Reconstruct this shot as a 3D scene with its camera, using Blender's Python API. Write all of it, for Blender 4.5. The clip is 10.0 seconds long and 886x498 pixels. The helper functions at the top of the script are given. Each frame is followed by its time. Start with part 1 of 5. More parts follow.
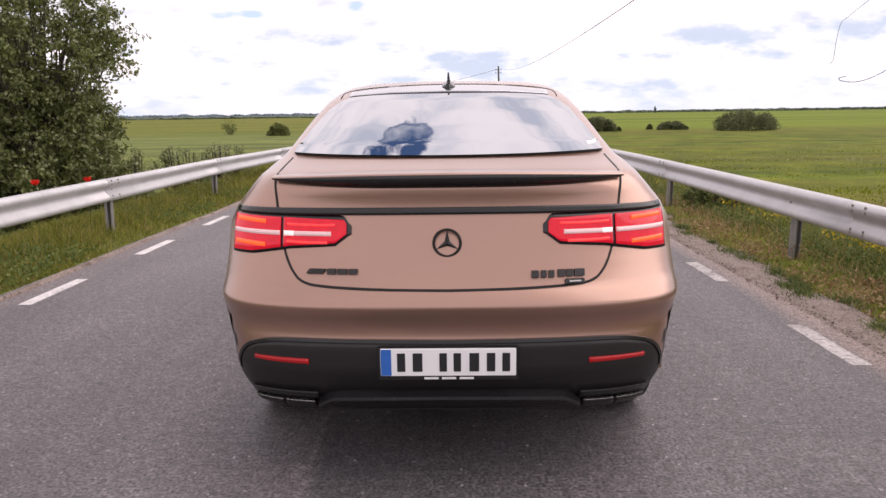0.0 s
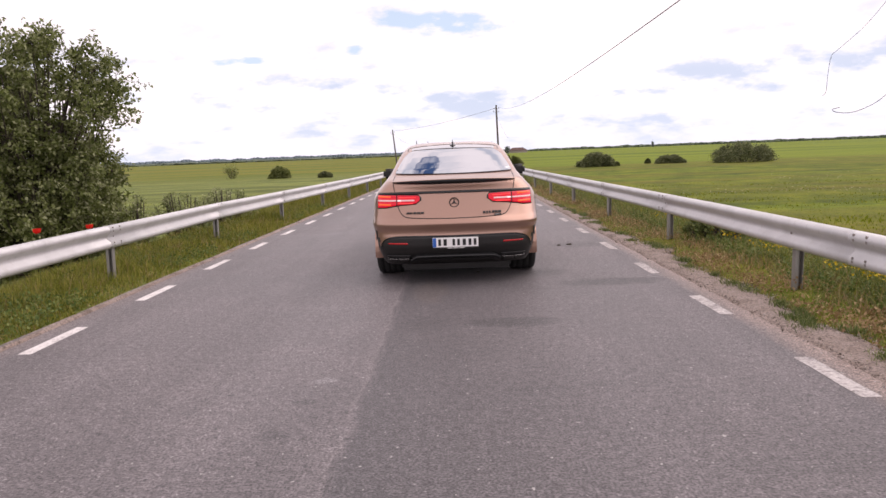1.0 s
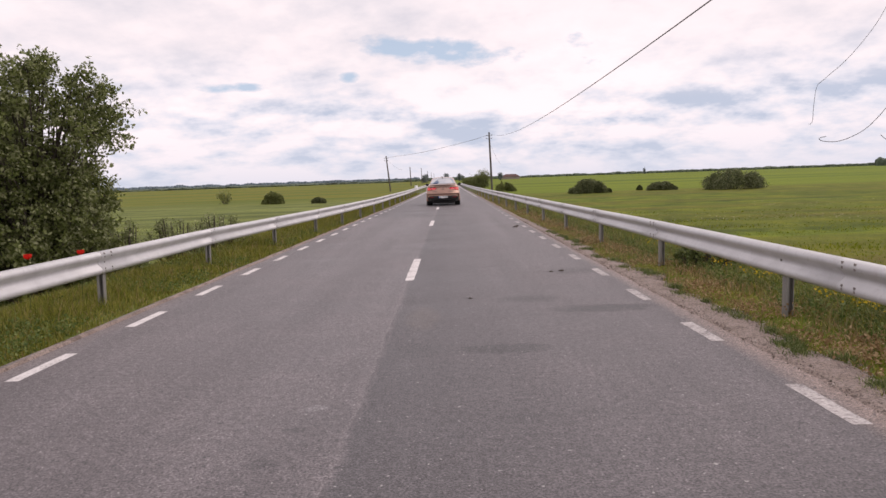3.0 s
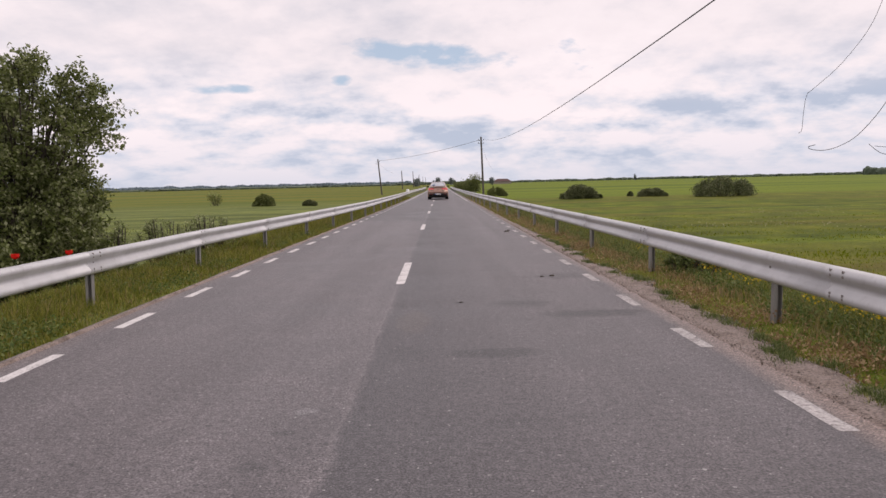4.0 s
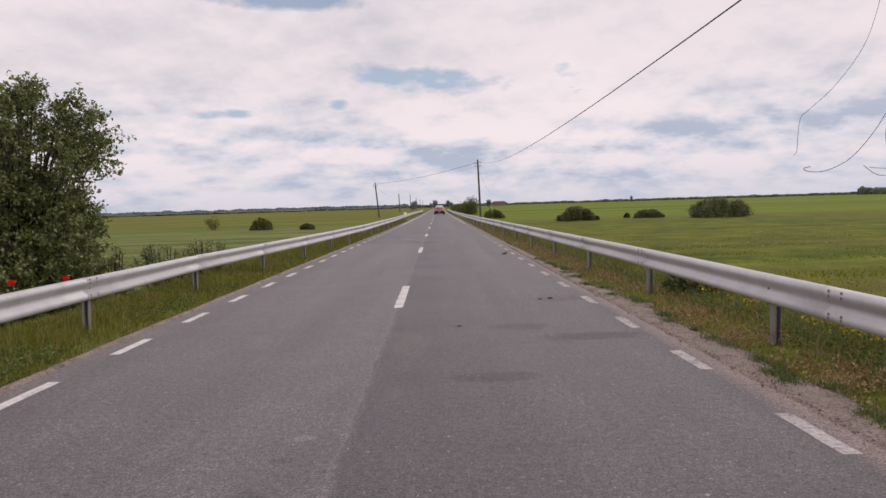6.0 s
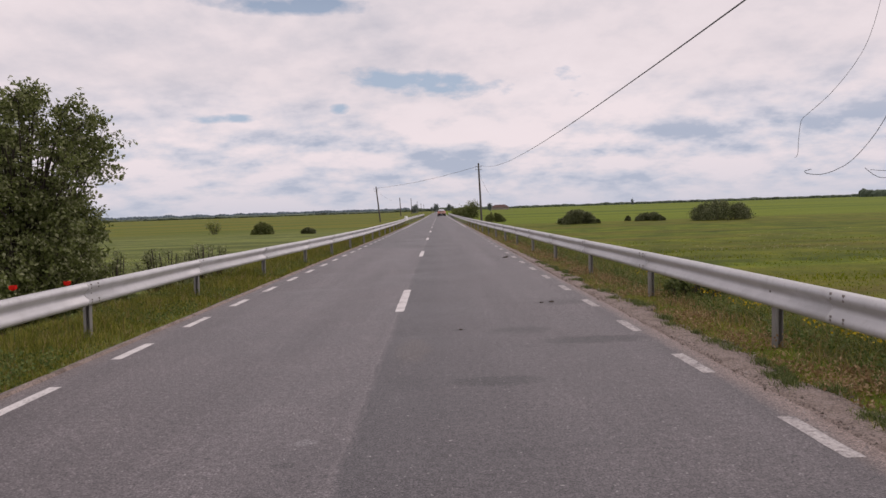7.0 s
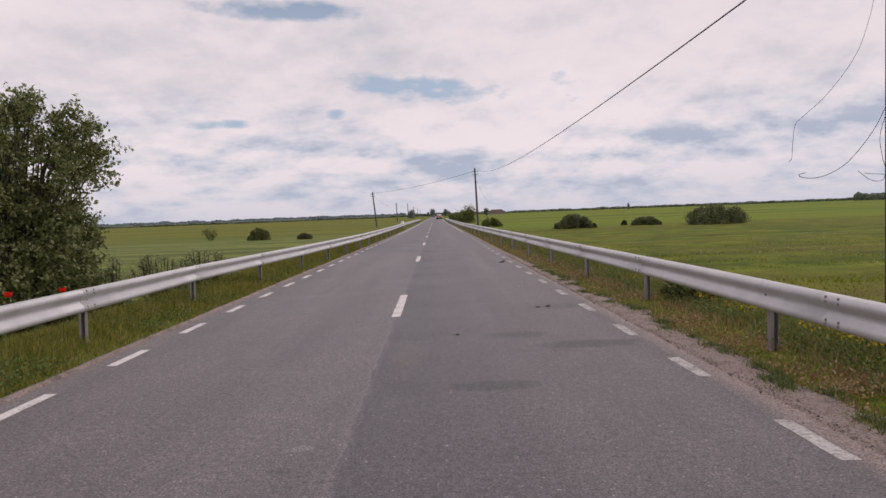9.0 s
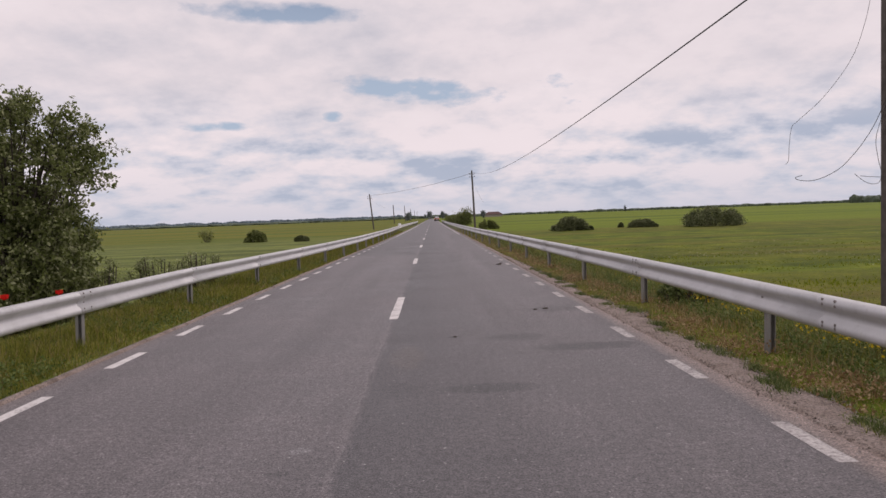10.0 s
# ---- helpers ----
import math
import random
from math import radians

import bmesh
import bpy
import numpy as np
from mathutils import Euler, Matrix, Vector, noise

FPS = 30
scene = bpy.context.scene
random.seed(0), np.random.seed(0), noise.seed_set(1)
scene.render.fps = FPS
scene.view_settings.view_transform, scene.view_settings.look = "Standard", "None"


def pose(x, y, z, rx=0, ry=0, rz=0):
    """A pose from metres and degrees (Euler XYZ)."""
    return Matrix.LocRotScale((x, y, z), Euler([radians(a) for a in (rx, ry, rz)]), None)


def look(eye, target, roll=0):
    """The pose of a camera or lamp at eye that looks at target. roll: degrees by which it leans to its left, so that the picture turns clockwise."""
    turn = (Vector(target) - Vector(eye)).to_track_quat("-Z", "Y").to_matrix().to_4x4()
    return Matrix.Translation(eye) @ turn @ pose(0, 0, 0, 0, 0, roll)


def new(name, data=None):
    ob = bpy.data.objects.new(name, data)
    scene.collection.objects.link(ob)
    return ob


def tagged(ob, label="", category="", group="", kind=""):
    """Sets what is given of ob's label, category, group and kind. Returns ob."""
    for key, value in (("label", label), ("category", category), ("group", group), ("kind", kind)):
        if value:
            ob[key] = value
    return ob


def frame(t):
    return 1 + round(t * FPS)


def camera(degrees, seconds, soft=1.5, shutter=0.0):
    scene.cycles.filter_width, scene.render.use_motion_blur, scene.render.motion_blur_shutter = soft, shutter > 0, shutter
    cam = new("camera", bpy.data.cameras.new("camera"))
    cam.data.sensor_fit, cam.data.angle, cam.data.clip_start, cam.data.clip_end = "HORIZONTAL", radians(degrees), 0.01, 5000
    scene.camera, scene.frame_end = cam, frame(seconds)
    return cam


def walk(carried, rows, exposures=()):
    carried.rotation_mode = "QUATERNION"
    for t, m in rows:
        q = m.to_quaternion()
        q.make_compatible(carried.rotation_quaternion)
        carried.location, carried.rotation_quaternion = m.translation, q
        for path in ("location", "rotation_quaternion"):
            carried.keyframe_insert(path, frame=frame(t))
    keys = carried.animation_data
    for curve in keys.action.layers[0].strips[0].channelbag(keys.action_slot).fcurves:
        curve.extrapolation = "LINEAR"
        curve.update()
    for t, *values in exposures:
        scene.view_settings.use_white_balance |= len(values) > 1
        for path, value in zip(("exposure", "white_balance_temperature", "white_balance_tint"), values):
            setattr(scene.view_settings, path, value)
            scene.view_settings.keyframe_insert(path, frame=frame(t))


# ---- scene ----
cam = camera(66.21, 10.0)
PATH = [
    (0, pose(-0.019, -0.006, 1.477, 78.81, 0.79, 1.11)),
    (0.5, pose(-0.008, 0.011, 1.479, 80.56, 1.65, 1.06)),
    (1, pose(-0.005, 0.009, 1.484, 82.02, 2.16, 1.08)),
    (1.5, pose(-0.002, -0.002, 1.488, 82.98, 2.37, 1.12)),
    (2, pose(0.002, -0.003, 1.491, 83.52, 2.45, 1.08)),
    (2.5, pose(0.006, -0.003, 1.491, 83.91, 2.32, 0.87)),
    (4, pose(0.001, -0.004, 1.490, 84.49, 1.35, -0.19)),
    (4.5, pose(-0.001, 0.001, 1.493, 84.70, 1.30, -0.40)),
    (5, pose(-0.001, 0.002, 1.494, 85.23, 1.45, -0.50)),
    (5.5, pose(-0.002, -0.000, 1.498, 85.91, 1.61, -0.48)),
    (7, pose(-0.003, 0.003, 1.501, 86.70, 1.92, -0.35)),
    (7.5, pose(0.000, 0.000, 1.500, 86.69, 1.99, -0.35)),
    (8, pose(-0.001, -0.004, 1.500, 86.77, 2.05, -0.42)),
    (8.5, pose(0.003, 0.000, 1.500, 86.93, 2.10, -0.49)),
    (9, pose(0.003, -0.002, 1.500, 87.11, 2.14, -0.64)),
    (9.5, pose(0.000, -0.002, 1.501, 87.22, 2.13, -0.76)),
    (10, pose(-0.005, -0.007, 1.502, 87.29, 2.12, -0.90)),
]
# stops, kelvin and tint of the film camera as it closes down
LIGHT = [(0, 0.46, 6700, 21), (0.5, 0.50, 6700, 21), (1, 0.47, 6800, 23), (1.5, 0.42, 6830, 23), (2.5, 0.20, 6800, 22), (4, -0.01, 6700, 20), (5, -0.08, 6690, 20), (7.5, -0.27, 6680, 21), (10, -0.26, 6660, 21)]
walk(cam, PATH, LIGHT)

# ---- world and light ----
SUN_AZ, SUN_EL = 85.0, 50.0          # degrees clockwise from the road's direction, and above the horizon


def mathn(nt, op, a, b=None, clamp=False):
    n = nt.nodes.new("ShaderNodeMath")
    n.operation, n.use_clamp = op, clamp
    for i, v in enumerate((a, b)):
        if v is None:
            continue
        if isinstance(v, (int, float)):
            n.inputs[i].default_value = v
        else:
            nt.links.new(v, n.inputs[i])
    return n.outputs[0]


def noisen(nt, vec, scale, detail=4.0, rough=0.55, distortion=0.0):
    n = nt.nodes.new("ShaderNodeTexNoise")
    n.inputs["Scale"].default_value, n.inputs["Detail"].default_value = scale, detail
    n.inputs["Roughness"].default_value, n.inputs["Distortion"].default_value = rough, distortion
    if vec is not None:
        nt.links.new(vec, n.inputs["Vector"])
    return n.outputs["Fac"]


def rampn(nt, fac, stops, interp="LINEAR"):
    n = nt.nodes.new("ShaderNodeValToRGB")
    n.color_ramp.interpolation = interp
    el = n.color_ramp.elements
    while len(el) < len(stops):
        el.new(0.5)
    for e, (p, c) in zip(el, stops):
        e.position = p
        e.color = (c, c, c, 1) if isinstance(c, (int, float)) else (*c, 1)
    nt.links.new(fac, n.inputs["Fac"])
    return n.outputs["Color"]


def mixn(nt, fac, a, b, mode="MIX"):
    n = nt.nodes.new("ShaderNodeMix")
    n.data_type, n.blend_type = "RGBA", mode
    for sock, v in ((n.inputs[0], fac), (n.inputs[6], a), (n.inputs[7], b)):
        if isinstance(v, (int, float)):
            sock.default_value = v
        elif isinstance(v, tuple):
            sock.default_value = (*v, 1)
        else:
            nt.links.new(v, sock)
    return n.outputs[2]


def make_world():
    w = bpy.data.worlds.new("sky")
    scene.world = w
    w.use_nodes = True
    nt = w.node_tree
    nt.nodes.clear()
    link = nt.links.new
    sky = nt.nodes.new("ShaderNodeTexSky")
    sky.sky_type, sky.sun_disc = "NISHITA", False
    sky.sun_elevation, sky.sun_rotation = radians(SUN_EL), radians(SUN_AZ)
    blue = mixn(nt, 1.0, sky.outputs["Color"], (0.046, 0.057, 0.070), "MULTIPLY")
    tc = nt.nodes.new("ShaderNodeTexCoord")
    sep = nt.nodes.new("ShaderNodeSeparateXYZ")
    link(tc.outputs["Generated"], sep.inputs[0])
    x, y, z = sep.outputs
    up = mathn(nt, "ADD", mathn(nt, "MAXIMUM", z, 0.0), 0.30)
    comb = nt.nodes.new("ShaderNodeCombineXYZ")
    link(mathn(nt, "DIVIDE", x, up), comb.inputs[0])
    link(mathn(nt, "DIVIDE", y, up), comb.inputs[1])
    comb.inputs[2].default_value = 3.7
    vec = comb.outputs[0]
    # the same cloud field a little higher up: where it thins upwards a cloud top shines, where it thickens a base lies in shade
    above = mathn(nt, "ADD", up, 0.022)
    comb2 = nt.nodes.new("ShaderNodeCombineXYZ")
    link(mathn(nt, "DIVIDE", x, above), comb2.inputs[0])
    link(mathn(nt, "DIVIDE", y, above), comb2.inputs[1])
    comb2.inputs[2].default_value = 3.7
    vec2 = comb2.outputs[0]
    big = noisen(nt, vec, 1.6, 5.0, 0.50, 0.1)
    mid = noisen(nt, vec, 2.3, 10.0, 0.58)
    mid2 = noisen(nt, vec2, 2.3, 10.0, 0.58)
    fine = noisen(nt, vec, 10.0, 7.0, 0.58)
    ragged = mathn(nt, "ADD", mathn(nt, "MULTIPLY", mathn(nt, "SUBTRACT", fine, 0.5), 5.0), 1.0)

    def ellipse(cx, cz, rx, rz, tilt=0.0, rough=ragged):
        ex = mathn(nt, "DIVIDE", mathn(nt, "SUBTRACT", x, cx), rx)
        ez = mathn(nt, "DIVIDE", mathn(nt, "SUBTRACT", mathn(nt, "ADD", z, mathn(nt, "MULTIPLY", x, tilt)), cz), rz)
        r2 = mathn(nt, "ADD", mathn(nt, "MULTIPLY", ex, ex), mathn(nt, "MULTIPLY", ez, ez))
        return mathn(nt, "MULTIPLY", mathn(nt, "SUBTRACT", rough, r2, True), mathn(nt, "GREATER_THAN", y, 0.0))

    soft = mathn(nt, "ADD", mathn(nt, "MULTIPLY", mathn(nt, "SUBTRACT", mathn(nt, "ADD", mathn(nt, "MULTIPLY", fine, 0.5), mathn(nt, "MULTIPLY", noisen(nt, vec, 5.0, 8.0, 0.55), 0.5)), 0.5), 3.6), 1.0)
    # the clear rift ahead about ten degrees up, with two shreds beside it
    rift = ellipse(*RIFT, 0.10, soft)
    for patch in ((-0.138, 0.148, 0.016, 0.008), (-0.30, 0.135, 0.060, 0.007), (-0.20, 0.285, 0.11, 0.014)):
        rift = mathn(nt, "MAXIMUM", rift, mathn(nt, "MULTIPLY", ellipse(*patch, 0.0, soft), 0.75))
    # a second, larger one high ahead, which the car's rear window mirrors
    high = ellipse(-0.11, 0.75, 0.10, 0.08)
    cover = mathn(nt, "ADD", mathn(nt, "MULTIPLY", big, 0.72), mathn(nt, "MULTIPLY", mid, 0.28))
    cover = mathn(nt, "ADD", cover, mathn(nt, "ADD", mathn(nt, "MULTIPLY", fine, 0.40), -0.085))
    cover = mathn(nt, "SUBTRACT", cover, mathn(nt, "MULTIPLY", high, 0.34))
    alpha = rampn(nt, cover, ((0.33, 0.0), (0.42, 1.0)))
    alpha = mathn(nt, "MULTIPLY", alpha, mathn(nt, "SUBTRACT", 1.0, rampn(nt, rift, ((0.0, 0.0), (0.7, 0.95)))))
    # shaded bases and bright tops
    relief = mathn(nt, "MULTIPLY", mathn(nt, "SUBTRACT", mid2, mid), 2.3)
    tone = mathn(nt, "ADD", mathn(nt, "ADD", mathn(nt, "MULTIPLY", mid, 0.45), mathn(nt, "MULTIPLY", big, 0.40)), mathn(nt, "MULTIPLY", fine, 0.15))
    tone = mathn(nt, "ADD", tone, mathn(nt, "MULTIPLY", relief, 0.40))
    # more broken overhead
    tone = mathn(nt, "ADD", tone, mathn(nt, "MULTIPLY", mathn(nt, "MULTIPLY", mathn(nt, "SUBTRACT", noisen(nt, vec, 7.0, 6.0, 0.55, 0.6), 0.45), 1.5), rampn(nt, z, ((0.45, 0.0), (0.62, 1.0)))))
    cloud = rampn(nt, tone, ((0.35, (0.89, 0.855, 0.86)), (0.50, (0.83, 0.80, 0.81)), (0.62, (0.71, 0.71, 0.74)), (0.80, (0.50, 0.54, 0.61))))
    # grey-blue cloud bases low down, bright again above
    low = rampn(nt, z, ((0.0, 1.0), (0.10, 0.85), (0.19, 0.0)))
    lowt = mathn(nt, "ADD", mathn(nt, "ADD", mathn(nt, "MULTIPLY", mid, 0.8), mathn(nt, "MULTIPLY", fine, 0.2)), relief)
    lowt = mathn(nt, "ADD", lowt, mathn(nt, "MULTIPLY", ellipse(0.20, 0.072, 0.085, 0.020, 0.0, soft), 0.16))
    lowc = rampn(nt, lowt, ((0.34, (0.90, 0.855, 0.86)), (0.47, (0.79, 0.785, 0.81)), (0.60, (0.64, 0.695, 0.765)), (0.78, (0.40, 0.50, 0.62))))
    cloud = mixn(nt, low, cloud, lowc)
    pale = mixn(nt, rampn(nt, z, ((0.08, 0.75), (0.24, 0.65), (0.45, 0.0))), blue, (0.53, 0.68, 0.80))
    col = mixn(nt, alpha, pale, cloud)
    haze = rampn(nt, z, ((0.0, 0.75), (0.035, 0.35), (0.09, 0.0)))
    col = mixn(nt, haze, col, (0.57, 0.63, 0.71))
    bg = nt.nodes.new("ShaderNodeBackground")
    link(col, bg.inputs["Color"])
    bg.inputs["Strength"].default_value = SKY
    out = nt.nodes.new("ShaderNodeOutputWorld")
    link(bg.outputs[0], out.inputs["Surface"])


SKY = 1.08
RIFT = (-0.022, 0.181, 0.118, 0.019)
make_world()
sun = bpy.data.lights.new("sun", "SUN")
sun.energy, sun.angle, sun.color = 1.5, radians(75), (1.0, 0.95, 0.88)
a, e = radians(SUN_AZ), radians(SUN_EL)
new("sun", sun).matrix_world = look((math.sin(a) * math.cos(e) * 90, math.cos(a) * math.cos(e) * 90, math.sin(e) * 90), (0, 0, 0))

# ---- materials ----
def material(name):
    m = bpy.data.materials.new(name)
    m.use_nodes = True
    nt = m.node_tree
    b = nt.nodes["Principled BSDF"]
    return m, nt, b


def coords(nt):
    return nt.nodes.new("ShaderNodeNewGeometry").outputs["Position"]


def objco(nt):
    return nt.nodes.new("ShaderNodeTexCoord").outputs["Object"]


def bumpn(nt, b, height, strength, distance):
    n = nt.nodes.new("ShaderNodeBump")
    n.inputs["Strength"].default_value, n.inputs["Distance"].default_value = strength, distance
    nt.links.new(height, n.inputs["Height"])
    nt.links.new(n.outputs[0], b.inputs["Normal"])


def plain(name, color, rough=0.5, metal=0.0, coat=0.0, vary=0.12, scale=9.0, bump=0.0):
    m, nt, b = material(name)
    v = noisen(nt, objco(nt), scale, 5)
    lo, hi = tuple(c * (1 - vary) for c in color), tuple(min(1, c * (1 + vary)) for c in color)
    nt.links.new(rampn(nt, v, ((0.3, lo), (0.7, hi))), b.inputs["Base Color"])
    b.inputs["Metallic"].default_value = metal
    b.inputs["Coat Weight"].default_value = coat
    nt.links.new(rampn(nt, noisen(nt, objco(nt), scale * 3, 4), ((0.3, max(0, rough - 0.06)), (0.7, min(1, rough + 0.06)))), b.inputs["Roughness"])
    if bump:
        bumpn(nt, b, noisen(nt, objco(nt), scale * 8, 4), 0.4, bump)
    return m


BLOTS = ((0.46, 5.85, 0.50, 0.20, 0.72), (1.70, 7.52, 0.66, 0.26, 0.75), (0.95, 8.25, 0.42, 0.28, 0.5), (0.2, 8.40, 0.10, 0.07, 0.85), (1.85, 10.6, 0.5, 0.4, 0.45), (-0.35, 5.9, 0.25, 0.3, 0.35), (-1.0, 4.0, 0.09, 0.07, 0.5), (-1.05, 3.5, 0.10, 0.09, 0.5))


def asphalt_material():
    m, nt, b = material("asphalt")
    p = coords(nt)
    sep = nt.nodes.new("ShaderNodeSeparateXYZ")
    nt.links.new(p, sep.inputs[0])
    x, y = sep.outputs[0], sep.outputs[1]
    grain = noisen(nt, p, 70, 3, 0.6)
    stone = noisen(nt, p, 260, 2, 0.6)
    patch = noisen(nt, p, 0.55, 6, 0.6)
    warm = noisen(nt, p, 1.7, 5, 0.65)
    base = rampn(nt, patch, ((0.3, (0.094, 0.084, 0.088)), (0.7, (0.142, 0.127, 0.132))))
    base = mixn(nt, rampn(nt, warm, ((0.5, 0.0), (0.75, 0.35))), base, (0.200, 0.176, 0.180))
    # wheel tracks worn lengthwise
    lanes = nt.nodes.new("ShaderNodeCombineXYZ")
    nt.links.new(mathn(nt, "MULTIPLY", x, 1.7), lanes.inputs[0])
    nt.links.new(mathn(nt, "MULTIPLY", y, 0.07), lanes.inputs[1])
    track = noisen(nt, lanes.outputs[0], 1.0, 4, 0.55)
    base = mixn(nt, 1.0, base, rampn(nt, track, ((0.32, 0.84), (0.68, 1.16))), "MULTIPLY")
    # the older lane right of the joint is a little darker; its edge wanders
    edge = mathn(nt, "ADD", mathn(nt, "MULTIPLY", noisen(nt, p, 2.3, 6, 0.75), 0.16), -0.735)
    right = rampn(nt, mathn(nt, "MULTIPLY", mathn(nt, "SUBTRACT", x, edge), 18.0, True), ((0.0, 0.0), (1.0, 1.0)))
    fade = rampn(nt, mathn(nt, "DIVIDE", mathn(nt, "SUBTRACT", x, -0.8), 3.0), ((0.0, 1.0), (0.28, 0.6), (0.7, 0.1)))
    dark = mathn(nt, "MULTIPLY", right, fade)
    base = mixn(nt, mathn(nt, "MULTIPLY", dark, 0.82), base, (0.060, 0.057, 0.061))
    # the joint itself: a pale worn lip with a dark crack beside it
    off = mathn(nt, "SUBTRACT", x, edge)
    lip = rampn(nt, mathn(nt, "ABSOLUTE", mathn(nt, "ADD", off, 0.015)), ((0.0, 0.22), (0.018, 0.0)))
    base = mixn(nt, lip, base, (0.24, 0.215, 0.215))
    crack = rampn(nt, mathn(nt, "ABSOLUTE", mathn(nt, "SUBTRACT", off, 0.012)), ((0.0, 0.7), (0.014, 0.0)))
    base = mixn(nt, mathn(nt, "MULTIPLY", crack, rampn(nt, noisen(nt, p, 1.9, 4, 0.6), ((0.45, 0.0), (0.6, 1.0)))), base, (0.045, 0.043, 0.045))
    # damp-looking cross stains
    comb = nt.nodes.new("ShaderNodeCombineXYZ")
    nt.links.new(mathn(nt, "MULTIPLY", x, 0.55), comb.inputs[0])
    nt.links.new(mathn(nt, "MULTIPLY", y, 2.1), comb.inputs[1])
    stain = rampn(nt, noisen(nt, comb.outputs[0], 0.9, 5, 0.6), ((0.60, 0.0), (0.72, 0.55)))
    base = mixn(nt, mathn(nt, "MULTIPLY", stain, right), base, (0.050, 0.048, 0.050))
    # single wet stains and an old patch edge across the left lane
    def blot(cx, cy, rx, ry, amount):
        ax = mathn(nt, "DIVIDE", mathn(nt, "SUBTRACT", x, cx), rx)
        ay = mathn(nt, "DIVIDE", mathn(nt, "SUBTRACT", y, cy), ry)
        q = mathn(nt, "ADD", mathn(nt, "MULTIPLY", ax, ax), mathn(nt, "MULTIPLY", ay, ay))
        q = mathn(nt, "ADD", q, mathn(nt, "MULTIPLY", mathn(nt, "SUBTRACT", noisen(nt, p, 4.5, 5, 0.7), 0.5), 2.2))
        return mathn(nt, "MULTIPLY", rampn(nt, q, ((0.3, 1.0), (1.0, 0.0))), amount)
    for cx, cy, rx, ry, amount in BLOTS:
        base = mixn(nt, blot(cx, cy, rx, ry, amount), base, (0.045, 0.043, 0.045))
    base = mixn(nt, blot(-0.32, 7.3, 0.22, 0.7, 0.14), base, (0.19, 0.145, 0.105))
    base = mixn(nt, blot(-0.93, 4.4, 0.10, 0.08, 0.42), base, (0.24, 0.23, 0.235))
    step = mathn(nt, "MULTIPLY", mathn(nt, "GREATER_THAN", mathn(nt, "ADD", y, mathn(nt, "MULTIPLY", x, 0.6)), 26.8), mathn(nt, "LESS_THAN", x, -0.7))
    base = mixn(nt, mathn(nt, "MULTIPLY", step, 0.55), base, (0.075, 0.072, 0.076))
    # pinkish dust blown over the outer edges
    dn = mathn(nt, "MULTIPLY", mathn(nt, "SUBTRACT", noisen(nt, p, 2.4, 6, 0.7), 0.5), 0.9)
    dr = rampn(nt, mathn(nt, "ADD", mathn(nt, "DIVIDE", mathn(nt, "SUBTRACT", x, 2.30), 0.20), dn), ((0.0, 0.0), (1.0, 0.9)))
    dl = rampn(nt, mathn(nt, "ADD", mathn(nt, "DIVIDE", mathn(nt, "SUBTRACT", -3.62, x), 0.25), dn), ((0.0, 0.0), (1.0, 0.35)))
    base = mixn(nt, mathn(nt, "MAXIMUM", dr, dl), base, (0.270, 0.206, 0.180))
    # fine dark pits
    coarse = rampn(nt, noisen(nt, p, 19, 6, 0.8), ((0.38, 0.66), (0.5, 1.0), (0.62, 1.38)))
    base = mixn(nt, 1.0, base, coarse, "MULTIPLY")
    pits = rampn(nt, noisen(nt, p, 21, 3, 0.6), ((0.33, 0.9), (0.385, 0.0)))
    base = mixn(nt, pits, base, (0.05, 0.047, 0.05))
    grit = rampn(nt, grain, ((0.36, 0.42), (0.5, 1.0), (0.64, 1.65)))
    base = mixn(nt, 1.0, base, grit, "MULTIPLY")
    chips = rampn(nt, noisen(nt, p, 30, 2, 0.5), ((0.70, 0.0), (0.715, 0.8)))
    base = mixn(nt, chips, base, (0.42, 0.40, 0.39))
    nt.links.new(base, b.inputs["Base Color"])
    nt.links.new(rampn(nt, patch, ((0.3, 0.48), (0.7, 0.62))), b.inputs["Roughness"])
    b.inputs["Specular IOR Level"].default_value = 0.55
    bumpn(nt, b, mathn(nt, "ADD", grain, mathn(nt, "MULTIPLY", stone, 0.6)), 0.7, 0.008)
    return m


def paint_material():
    m, nt, b = material("road paint")
    p = coords(nt)
    w = mathn(nt, "ADD", mathn(nt, "MULTIPLY", noisen(nt, p, 42, 5, 0.7), 0.6), mathn(nt, "MULTIPLY", noisen(nt, p, 5, 4), 0.4))
    col = rampn(nt, w, ((0.36, (0.20, 0.185, 0.185)), (0.44, (0.50, 0.47, 0.46)), (0.55, (0.66, 0.63, 0.62))))
    nt.links.new(col, b.inputs["Base Color"])
    b.inputs["Roughness"].default_value = 0.75
    bumpn(nt, b, noisen(nt, p, 90, 3), 0.4, 0.003)
    return m


